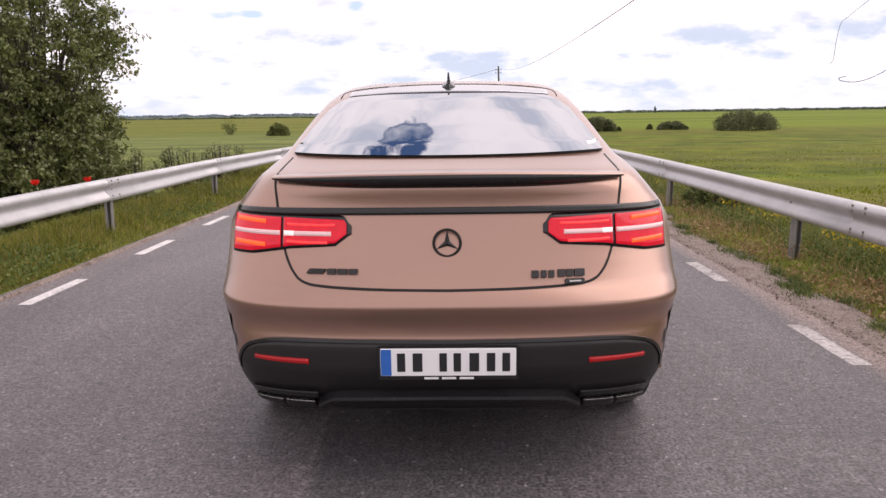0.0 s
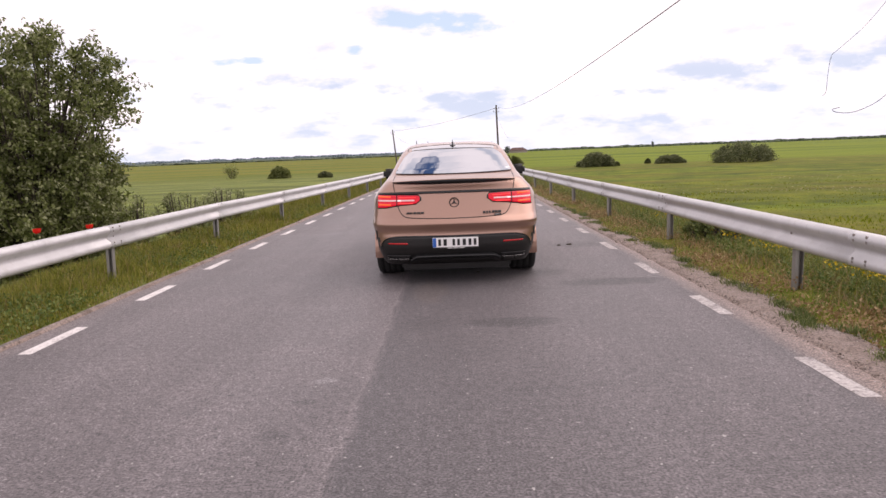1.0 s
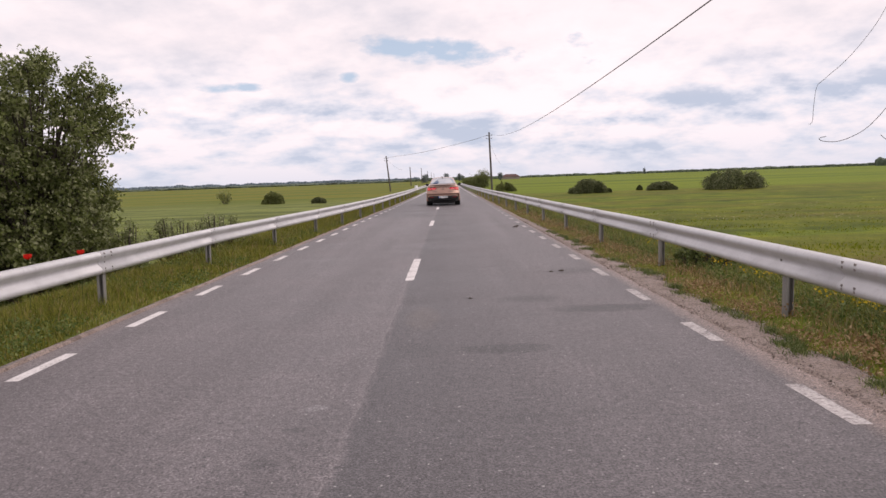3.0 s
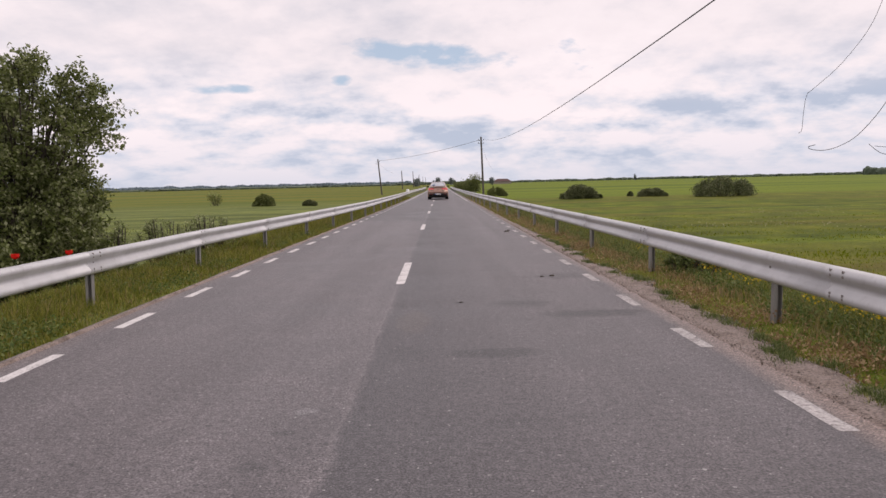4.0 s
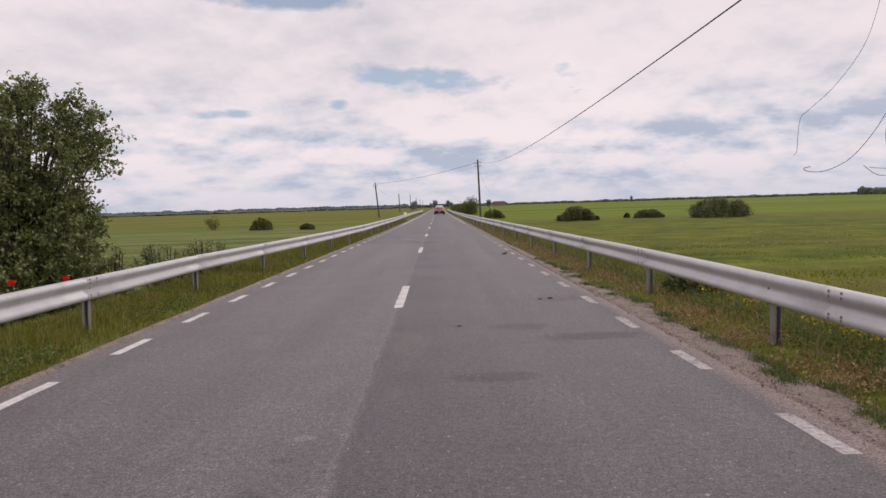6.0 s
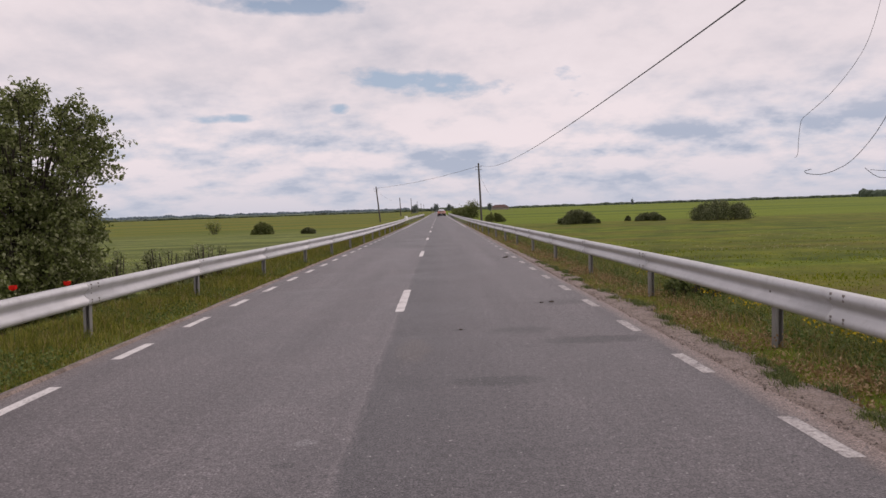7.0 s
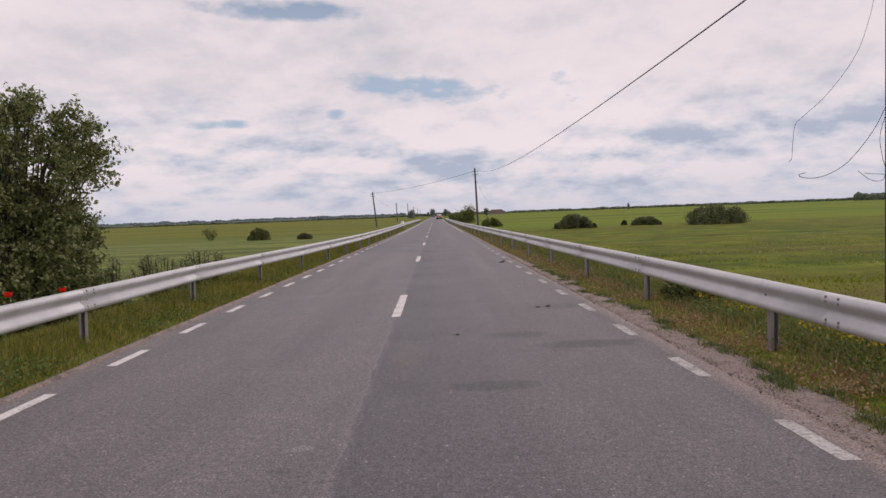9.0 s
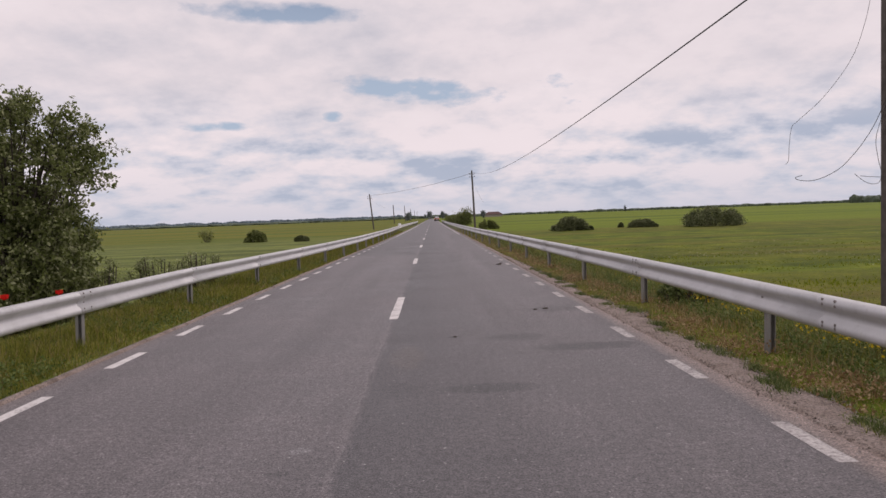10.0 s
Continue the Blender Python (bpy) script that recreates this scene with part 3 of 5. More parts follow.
# height: rear face, half width, corner depth, front face
LEVELS = (
    (0.275, 0.180, 0.835, 0.34, 4.55), (0.330, 0.110, 0.862, 0.36, 4.70), (0.420, 0.055, 0.896, 0.40, 4.80), (0.500, 0.025, 0.920, 0.45, 4.84),
    (0.600, 0.022, 0.940, 0.50, 4.86), (0.660, 0.034, 0.958, 0.50, 4.86), (0.715, 0.022, 0.972, 0.50, 4.85), (0.748, 0.000, 0.974, 0.50, 4.84),
    (0.772, 0.004, 0.975, 0.50, 4.83), (0.812, 0.052, 0.974, 0.48, 4.82), (0.870, 0.078, 0.970, 0.46, 4.78), (0.960, 0.108, 0.965, 0.44, 4.70),
    (1.040, 0.134, 0.958, 0.43, 4.55), (1.100, 0.152, 0.930, 0.42, 4.20), (1.140, 0.156, 0.898, 0.42, 3.98), (1.190, 0.152, 0.855, 0.42, 3.72),
    (1.232, 0.158, 0.818, 0.42, 3.55), (1.250, 0.205, 0.802, 0.42, 3.50), (1.270, 0.325, 0.795, 0.38, 3.45), (1.295, 0.460, 0.775, 0.34, 3.39),
    (1.350, 0.580, 0.748, 0.33, 3.25), (1.420, 0.745, 0.720, 0.32, 3.08), (1.490, 0.915, 0.690, 0.31, 2.90), (1.550, 1.065, 0.658, 0.31, 2.72),
    (1.598, 1.200, 0.622, 0.33, 2.58), (1.634, 1.345, 0.580, 0.36, 2.44), (1.660, 1.520, 0.490, 0.34, 2.28), (1.672, 1.680, 0.320, 0.20, 2.16),
)
_LZ = [l[0] for l in LEVELS]
AXLES = (0.98, 3.87)


def level(z):
    return [float(np.interp(z, _LZ, [l[k] for l in LEVELS])) for k in range(1, 5)]


def squareness(z):
    """How square the rear corners are in plan at a height."""
    return float(np.interp(z, (0.40, 0.62, 0.78, 0.95), (3.8, 3.5, 3.1, 2.6)))


def rear_y(x, z):
    yr, w, c, _ = level(z)
    s = min(abs(x) / w, 0.999)
    n = squareness(z)
    return yr + c * (1 - (1 - s ** n) ** (1 / n))


def half_outline(z):
    yr, w, c, yf = level(z)
    nn = squareness(z)
    pts = []
    for i in range(25):
        a = math.pi / 2 * i / 24
        s = math.sin(a) ** 0.85
        pts.append((w * s, yr + c * (1 - (1 - min(s, 1) ** nn) ** (1 / nn))))
    n = 60
    cf = min(0.9, (yf - yr) * 0.32)
    y0, y1 = yr + c, yf - cf
    for i in range(1, n):
        t = i / n
        y = y0 + (y1 - y0) * t
        flare = sum(math.exp(-((y - ya) / 0.42) ** 2) for ya in AXLES) * float(np.interp(z, (0.35, 0.5, 0.75, 0.95), (0.045, 0.025, 0.010, 0.0)))
        pts.append((w * (1 - 0.03 * math.sin(math.pi * t) ** 2 * (0.62 < z < 1.1) + flare * min(1, t * 6)), y))
    for i in range(17):
        a = math.pi / 2 * i / 16
        s = math.cos(a) ** 0.8
        pts.append((w * s, yf - cf * (1 - (1 - min(s, 1) ** 2.3) ** (1 / 2.3)) if s > 0 else yf))
    return pts


def arch_pull(x, y, z):
    for ya in AXLES:
        d = math.hypot(y - ya, z - 0.37)
        if d < 0.435 and abs(x) > 0.7 and z < 0.80:
            return 0.66
    return x


def car_body(car):
    zs = []
    for a, b in zip(_LZ[:-1], _LZ[1:]):
        k = max(1, int((b - a) / 0.022))
        zs += [a + (b - a) * i / k for i in range(k)]
    zs.append(_LZ[-1])
    verts, faces = [], []
    for z in zs:
        half = half_outline(z)
        ring = [(arch_pull(x, y, z), y) for x, y in half] + [(-arch_pull(x, y, z), y) for x, y in reversed(half[1:-1])]
        verts += [(x, y, z) for x, y in ring]
    m = len(ring)
    for i in range(len(zs) - 1):
        for j in range(m):
            a, b = i * m + j, i * m + (j + 1) % m
            faces.append((a, b, b + m, a + m))
    faces += [tuple(reversed(range(m))), tuple((len(zs) - 1) * m + j for j in range(m))]
    ob = link_mesh("body", verts, faces, BRONZE, car, smooth=True)
    ob["label"] = "matte bronze body shell"
    # the skirt is unpainted black
    ob.data.materials.append(SATIN)
    for f in ob.data.polygons:
        if f.center.z < 0.50 or (f.center.z < 0.60 and abs(f.center.x) > 0.88 and f.center.y < 1.5):
            f.material_index = 1
    return ob


def rear_patch(name, x0, x1, zlo, zhi, mat, parent, off=0.006, deep=0.02, nx=24, nz=5, label="", flip=False):
    """A panel lying on the rear face, between two height curves over x, with a rim into the body."""
    verts, faces = [], []
    for i in range(nx + 1):
        x = x0 + (x1 - x0) * i / nx
        lo, hi = zlo(x), zhi(x)
        for j in range(nz + 1):
            z = lo + (hi - lo) * j / nz
            verts.append((x, rear_y(x, z) - off, z))
    m = nz + 1
    for i in range(nx):
        for j in range(nz):
            a = i * m + j
            faces.append((a, a + m, a + m + 1, a + 1))
    rim = [i * m for i in range(nx + 1)] + [nx * m + j for j in range(1, m)] + [i * m + nz for i in range(nx - 1, -1, -1)] + [j for j in range(nz - 1, 0, -1)]
    base = len(verts)
    for k in rim:
        x, y, z = verts[k]
        verts.append((x, y + off + deep, z))
    for k in range(len(rim)):
        a, b = k, (k + 1) % len(rim)
        faces.append((rim[b], rim[a], base + a, base + b))
    ob = link_mesh(name, verts, faces, mat, parent, smooth=False)
    ob.data.polygons.foreach_set("use_smooth", [k < nx * nz for k in range(len(faces))])
    if label:
        ob["label"] = label
    return ob


def strip_on_rear(name, pts, width, mat, parent, off=0.003, label=""):
    """A thin raised line along (x, z) points of the rear face."""
    fine = []
    for (xa, za), (xb, zb) in zip(pts[:-1], pts[1:]):
        k = max(2, int(math.hypot(xb - xa, zb - za) / 0.03))
        fine += [(xa + (xb - xa) * i / k, za + (zb - za) * i / k) for i in range(k)]
    fine.append(pts[-1])
    verts, faces = [], []
    for i, (x, z) in enumerate(fine):
        xa, za = fine[max(0, i - 1)]
        xb, zb = fine[min(len(fine) - 1, i + 1)]
        l = math.hypot(xb - xa, zb - za) or 1
        nx, nz = -(zb - za) / l * width / 2, (xb - xa) / l * width / 2
        for s in (-1, 1):
            verts.append((x + nx * s, rear_y(x + nx * s, z + nz * s) - off, z + nz * s))
        for s in (1, -1):
            verts.append((x + nx * s, rear_y(x + nx * s, z + nz * s) + 0.01, z + nz * s))
    for i in range(len(fine) - 1):
        for j in range(4):
            a, b = i * 4 + j, i * 4 + (j + 1) % 4
            faces.append((a, b, b + 4, a + 4))
    ob = link_mesh(name, verts, faces, mat, parent)
    if label:
        ob["label"] = label
    return ob


def smooth_pts(pts, n=6):
    out = []
    P = [Vector((x, z, 0)) for x, z in pts]
    for i in range(len(P) - 1):
        p0, p1, p2, p3 = P[max(0, i - 1)], P[i], P[i + 1], P[min(len(P) - 1, i + 2)]
        for k in range(n):
            t = k / n
            q = 0.5 * ((2 * p1) + (p2 - p0) * t + (2 * p0 - 5 * p1 + 4 * p2 - p3) * t * t + (3 * p1 - p0 - 3 * p2 + p3) * t ** 3)
            out.append((q.x, q.y))
    out.append(pts[-1])
    return out


def tail_lamp(car, s):
    def lo(x):
        a = abs(x)
        base = np.interp(a, (0.38, 0.44, 0.62, 0.80, 0.90), (1.030, 0.985, 0.972, 0.942, 0.938))
        return float(base)

    def hi(x):
        return float(np.interp(abs(x), (0.38, 0.405, 0.62, 0.90), (1.050, 1.088, 1.094, 1.095)))

    def band(c, h):
        return (lambda x: c(x) - h), (lambda x: c(x) + h)

    lamp = rear_patch("tail_lamp", s * 0.375, s * 0.902, lambda x: lo(x) - 0.008, lambda x: hi(x) + 0.004, BLACK, car, 0.004, 0.03, 40, 6, "wraparound red tail lamp in a black surround")
    rear_patch("lens", s * 0.395, s * 0.655, lambda x: lo(x) + 0.004, lambda x: hi(x) - 0.012, LENS, lamp, 0.012, 0.01, 30, 8, "glossy red lens")
    rear_patch("lens", s * 0.668, s * 0.896, lambda x: lo(x) + 0.004, lambda x: hi(x) - 0.012, LENS, lamp, 0.012, 0.01, 24, 8, "glossy red lens")
    mid = lambda x: float(np.interp(abs(x), (0.45, 0.9), (1.024, 1.022)))
    l, h = band(mid, 0.0085)
    rear_patch("light_strip", s * 0.455, s * 0.653, l, h, CLEAR, lamp, 0.016, 0.01, 20, 2, "pale clear strip")
    rear_patch("light_strip", s * 0.670, s * 0.893, l, h, CLEAR, lamp, 0.016, 0.01, 20, 2, "pale clear strip")
    rear_patch("bright_segment", s * 0.610, s * 0.652, lambda x: mid(x) - 0.009, lambda x: mid(x) + 0.009, lamp_white, lamp, 0.018, 0.01, 4, 2, "white reversing lens")
    for dz, a0, a1 in ((0.040, 0.735, 0.880), (-0.050, 0.735, 0.885), (0.038, 0.44, 0.64), (-0.028, 0.47, 0.64)):
        l, h = band(lambda x, d=dz: mid(x) + d + 0.006 * math.sin(abs(x) * 9), 0.008 if a0 > 0.7 else 0.005)
        rear_patch("light_band", s * a0, s * a1, l, h, LEDGLOW if a0 > 0.7 else LENS_HOT, lamp, 0.0155, 0.01, 16, 2, "glowing orange-red band")


lamp_white = lamp_material("white lamp lens", (0.8, 0.75, 0.75), (1, 0.9, 0.9), 0.35)
LENS_HOT = lamp_material("bright red band", (0.45, 0.02, 0.02), (1.0, 0.06, 0.06), 0.7)


def wheel_at(car, x, y):
    s = 1 if x > 0 else -1
    bm = bmesh.new()
    rot = Matrix.Rotation(radians(90), 4, "Y")
    bmesh.ops.create_cone(bm, cap_ends=True, segments=28, radius1=0.265, radius2=0.265, depth=0.18, matrix=rot)
    for k in range(10):
        a = 2 * math.pi * k / 10
        box_bm(bm, 0.03, 0.05, 0.23, Matrix.Translation((s * 0.10, 0, 0)) @ Matrix.Rotation(a, 4, "X") @ Matrix.Translation((0, 0, 0.135)))
    bmesh.ops.create_cone(bm, cap_ends=True, segments=14, radius1=0.05, radius2=0.04, depth=0.05, matrix=Matrix.Translation((s * 0.10, 0, 0)) @ rot)
    wheel = part("wheel", bm, RIM, car, "dark alloy wheel")
    wheel.location = (x, y, 0.378)
    prof = ((0.262, -0.145), (0.300, -0.158), (0.345, -0.158), (0.368, -0.146), (0.377, -0.115), (0.378, -0.085), (0.370, -0.081), (0.370, -0.069), (0.378, -0.065), (0.378, -0.012), (0.370, -0.008), (0.370, 0.008), (0.378, 0.012), (0.378, 0.065), (0.370, 0.069), (0.370, 0.081), (0.378, 0.085), (0.377, 0.115), (0.368, 0.146), (0.345, 0.158), (0.300, 0.158), (0.262, 0.145))
    verts, faces, n, k = [], [], 48, len(prof)
    for i in range(n):
        a = 2 * math.pi * i / n
        verts += [(w, r * math.sin(a), r * math.cos(a)) for r, w in prof]
    for i in range(n):
        for j in range(k):
            a, b = i * k + j, i * k + (j + 1) % k
            c, d = ((i + 1) % n) * k + j, ((i + 1) % n) * k + (j + 1) % k
            faces.append((a, b, d, c))
    t = link_mesh("tyre", verts, faces, RUBBER, wheel, smooth=True)
    t["label"] = "wide black tyre with grooved tread"
    return wheel


def side_windows(car, s):
    verts, faces = [], []
    zs = np.linspace(1.17, 1.53, 9)
    n = 30
    for z in zs:
        yr, w, c, yf = level(float(z))
        a, b = 0.98 + (z - 1.17) * 1.5, 3.45 - (z - 1.17) * 2.6
        for i in range(n + 1):
            y = a + (b - a) * i / n
            half = half_outline(float(z))
            x = float(np.interp(y, [p[1] for p in half[24:84]], [p[0] for p in half[24:84]]))
            verts.append((s * (x + 0.006), y, z))
    for j in range(len(zs) - 1):
        for i in range(n):
            a = j * (n + 1) + i
            faces.append((a, a + 1, a + n + 2, a + n + 1))
    link_mesh("side_window", verts, faces, GLASS, car, smooth=True)["label"] = "dark side window glass"


def front_glass(car):
    verts, faces = [], []
    zs, n = np.linspace(1.16, 1.58, 9), 24
    for z in zs:
        half = [p for p in half_outline(float(z))[-17:]]
        lim = level(float(z))[1] * 0.9
        for i in range(n + 1):
            x = -lim + 2 * lim * i / n
            y = float(np.interp(abs(x), [p[0] for p in reversed(half)], [p[1] for p in reversed(half)]))
            verts.append((x, y + 0.006, z))
    for j in range(len(zs) - 1):
        for i in range(n):
            a = j * (n + 1) + i
            faces.append((a, a + 1, a + n + 2, a + n + 1))
    link_mesh("windscreen", verts, faces, GLASS, car, smooth=True)["label"] = "windscreen glass"


def bar_row(name, x0, z, widths, height, gap, mat, car, slant=0.0, off=0.012):
    x = x0
    for w in widths:
        verts, k = [], 0
        for zz in (z - height / 2, z + height / 2):
            for xx in (x, x + w):
                xs = xx + slant * (zz - z)
                verts.append((xs, rear_y(xs, zz) - off, zz))
        verts += [(a, b + off, c) for a, b, c in verts]
        link_mesh(name, verts, [(0, 1, 3, 2), (4, 6, 7, 5), (0, 4, 5, 1), (2, 3, 7, 6), (0, 2, 6, 4), (1, 5, 7, 3)], mat, car)
        x += w + gap


def build_car():
    car = new("car")
    car_body(car)
    # rear window, its dark frit edge, and the roof strip above
    wx = lambda z: float(np.interp(z, (1.297, 1.33, 1.42, 1.50, 1.55, 1.59), (0.698, 0.698, 0.655, 0.610, 0.565, 0.500)))

    def glass_panel(name, mat, grow, off, label):
        verts, faces, n, zs = [], [], 40, np.linspace(1.300 - grow, 1.578 + grow * 0.4, 26)
        for z in zs:
            zz = float(z)
            for i in range(n + 1):
                s = -1 + 2 * i / n
                x = s * (wx(zz) + grow)
                dz = 0.012 * s * s if zz < 1.34 else -0.018 * s ** 4 * max(0, (zz - 1.5) / 0.1)
                z2 = zz + dz
                verts.append((x, rear_y(x, z2) - off, z2 + off * 0.8))
        for j in range(len(zs) - 1):
            for i in range(n):
                a = j * (n + 1) + i
                faces.append((a, a + 1, a + n + 2, a + n + 1))
        link_mesh(name, verts, faces, mat, car, smooth=True)["label"] = label

    glass_panel("window_seal", SEAM, 0.003, 0.004, "thin black seal")
    glass_panel("rear_window", GLASS, 0.0, 0.009, "tinted rear window that mirrors the clouds")
    strip_on_rear("roof_seam", smooth_pts([(-0.575, 1.565), (-0.55, 1.608), (-0.3, 1.634), (0, 1.642), (0.3, 1.634), (0.55, 1.608), (0.575, 1.565)]), 0.007, SEAM, car)
    rear_patch("roof_panel", -0.53, 0.53, lambda x: float(np.interp(abs(x), (0, 0.3, 0.5, 0.54), (1.596, 1.592, 1.581, 1.574))), lambda x: float(np.interp(abs(x), (0, 0.3, 0.54), (1.637, 1.629, 1.603))), GLASS, car, 0.006, 0.02, 40, 6, "smooth glassy panel over the rear window")
    strip_on_rear("window_edge", smooth_pts([(-0.525, 1.560), (-0.50, 1.573), (-0.3, 1.584), (0, 1.588), (0.3, 1.584), (0.50, 1.573), (0.525, 1.560)]), 0.009, SEAM, car, 0.014)
    rear_patch("brake_light", -0.13, 0.13, lambda x: 1.564, lambda x: 1.571, REFLEX, car, 0.018, 0.008, 10, 1, "thin red high brake light")
    side_windows(car, 1)
    side_windows(car, -1)
    front_glass(car)
    # tailgate seam
    half = [(0.700, 1.296), (0.705, 1.235), (0.694, 1.16), (0.682, 1.09), (0.662, 1.00), (0.640, 0.93), (0.608, 0.875), (0.565, 0.842), (0.48, 0.828), (0.25, 0.818), (0.0, 0.814)]
    path = smooth_pts(half)
    strip_on_rear("tailgate_seam", path + [(-x, z) for x, z in reversed(path[:-1])], 0.009, SEAM, car, 0.002, "dark shut line")
    # black trim under the spoiler, and the spoiler lip
    rear_patch("trim_strip", -0.895, 0.895, lambda x: 1.096 - 0.004 * (abs(x) / 0.9) ** 2, lambda x: 1.124 - 0.012 * (abs(x) / 0.9) ** 3, BLACK, car, 0.010, 0.02, 60, 3, "gloss black trim strip")
    verts, faces, n = [], [], 48
    for i in range(n + 1):
        s = -1 + 2 * i / n
        x = 0.715 * s
        k = max(0.02, 1 - abs(s) ** 3.2)
        zt = 1.252 - 0.022 * abs(s) ** 2.4
        y = rear_y(x, 1.20)
        prof = ((0.0, zt - 0.050 * k - 0.004), (-0.030 * k - 0.008, zt - 0.036 * k), (-0.052 * k - 0.008, zt + 0.002), (-0.030 * k, zt + 0.008), (0.07, zt + 0.012))
        verts += [(x, y + a, b) for a, b in prof]
    for i in range(n):
        for j in range(4):
            a = i * 5 + j
            faces.append((a, a + 5, a + 6, a + 1))
    lip = link_mesh("spoiler", verts, faces, BLACK, car)
    lip["label"] = "slim gloss black boot spoiler with a bronze top"
    lip.data.materials.append(BRONZE)
    lip.data.polygons.foreach_set("material_index", [1 if k % 4 >= 2 else 0 for k in range(len(faces))])
    lip.data.polygons.foreach_set("use_smooth", [True] * len(faces))
    for s in (1, -1):
        tail_lamp(car, s)
    # lower bumper and diffuser
    top = lambda x: float(np.interp(abs(x), (0, 0.48, 0.67, 0.765, 0.82, 0.858, 0.872), (0.618, 0.622, 0.618, 0.600, 0.572, 0.520, 0.46)))
    bot = lambda x: float(np.interp(abs(x), (0, 0.80, 0.845, 0.872), (0.285, 0.285, 0.315, 0.40)))
    rear_patch("lower_bumper", -0.870, 0.870, bot, top, SATIN, car, 0.010, 0.05, 80, 14, "satin black lower bumper")
    edge = smooth_pts([(0.870, 0.455), (0.858, 0.520), (0.822, 0.572), (0.765, 0.602), (0.67, 0.620), (0.48, 0.624), (0.0, 0.620)], 8)
    strip_on_rear("bumper_edge", edge + [(-x, z) for x, z in reversed(edge[:-1])], 0.012, BLACK, car, 0.016, "glossy black edge")
    lip = smooth_pts([(0.52, 0.355), (0.47, 0.385), (0.40, 0.398), (0.0, 0.402)], 6)
    lip = lip + [(-x, z) for x, z in reversed(lip[:-1])]
    verts, faces = [], []
    for x, z in lip:
        y = rear_y(x, z) - 0.010
        verts += [(x, y + 0.01, z + 0.016), (x, y - 0.014, z + 0.011), (x, y - 0.048, z - 0.004), (x, y - 0.050, z - 0.016), (x, y + 0.01, z - 0.05)]
    for i in range(len(lip) - 1):
        for j in range(4):
            faces.append((i * 5 + j, i * 5 + j + 5, i * 5 + j + 6, i * 5 + j + 1))
    link_mesh("diffuser_lip", verts, faces, BLACK, car)["label"] = "gloss black diffuser lip"
    for s in (1, -1):
        for c in (0.60, 0.735):
            rear_patch("exhaust_tip", s * (c - 0.065), s * (c + 0.065), lambda x: 0.300, lambda x: 0.352, SATIN, car, 0.035, 0.05, 8, 3, "black rectangular exhaust tip")
            rear_patch("exhaust_rim", s * (c - 0.062), s * (c + 0.062), lambda x: 0.352, lambda x: 0.357, CHROME, car, 0.040, 0.05, 6, 1)
        rear_patch("exhaust_hood", s * 0.52, s * 0.80, lambda x: 0.362, lambda x: 0.402 - 0.02 * (abs(x) > 0.8), BLACK, car, 0.028, 0.03, 16, 3, "gloss black exhaust surround")
        rear_patch("reflector", s * 0.545, s * 0.775, lambda x: 0.530 + 0.02 * (abs(x) - 0.58), lambda x: 0.549 - 0.01 * max(0, abs(x) - 0.70), REFLEX, car, 0.018, 0.02, 12, 2, "slim red reflector")
        # vent slot at the bumper corner
        rear_patch("corner_vent", s * 0.912, s * 0.946, lambda x: 0.545 + (0.946 - abs(x)) * 1.2, lambda x: 0.672 + (abs(x) - 0.912) * 0.4, SATIN, car, 0.008, 0.02, 4, 6, "black vent slot")
        # arch lips
        for ya in AXLES:
            v, f, n = [], [], 22
            for i in range(n + 1):
                a = radians(-8 + 196 * i / n)
                for r, x in ((0.418, 0.974), (0.446, 0.982), (0.454, 0.94), (0.418, 0.70)):
                    v.append((s * x, ya + r * math.cos(a), 0.37 + r * math.sin(a)))
            for i in range(n):
                for j in range(4):
                    p, q = i * 4 + j, i * 4 + (j + 1) % 4
                    f.append((p, q, q + 4, p + 4))
            link_mesh("wheel_arch", v, f, BRONZE, car, smooth=False)
        # door mirrors
        bm = bmesh.new()
        box_bm(bm, 0.20, 0.12, 0.150, Matrix.Translation((s * 0.99, 2.92, 1.225)), 0.035)
        box_bm(bm, 0.16, 0.06, 0.035, Matrix.Translation((s * 0.90, 2.95, 1.15)), 0.01)
        mirror = part("door_mirror", bm, BLACK, car, "black door mirror", smooth=True)
        bm = bmesh.new()
        box_bm(bm, 0.13, 0.006, 0.085, Matrix.Translation((s * 0.995, 2.858, 1.225)))
        # the dark reflection in the glass is painted on as plain black
        part("mirror_glass", bm, BLACK, mirror)
    # ring emblem with three plain arms
    zc, yc = 0.990, rear_y(0, 0.990) - 0.014
    bm = bmesh.new()
    ring = [(0.052 + 0.0055 * math.cos(b), 0.0055 * math.sin(b)) for b in [math.pi / 3 * k for k in range(6)]]
    vs = [[bm.verts.new((r * math.sin(2 * math.pi * i / 40), yc + d, zc + r * math.cos(2 * math.pi * i / 40))) for r, d in ring] for i in range(40)]
    for i in range(40):
        for j in range(6):
            bm.faces.new((vs[i][j], vs[i][(j + 1) % 6], vs[(i + 1) % 40][(j + 1) % 6], vs[(i + 1) % 40][j]))
    for k in range(3):
        a = 2 * math.pi * k / 3
        m = Matrix.Translation((0, yc + 0.003, zc)) @ Matrix.Rotation(a, 4, "Y")
        p = [bm.verts.new(m @ Vector(q)) for q in ((-0.011, 0, 0), (0, -0.006, 0), (0.011, 0, 0), (0, 0, 0.051), (0, 0.008, 0))]
        for f in ((0, 1, 3), (1, 2, 3), (2, 4, 3), (4, 0, 3)):
            bm.faces.new([p[q] for q in f])
    part("emblem", bm, SATIN, car, "dark ring emblem with three arms")
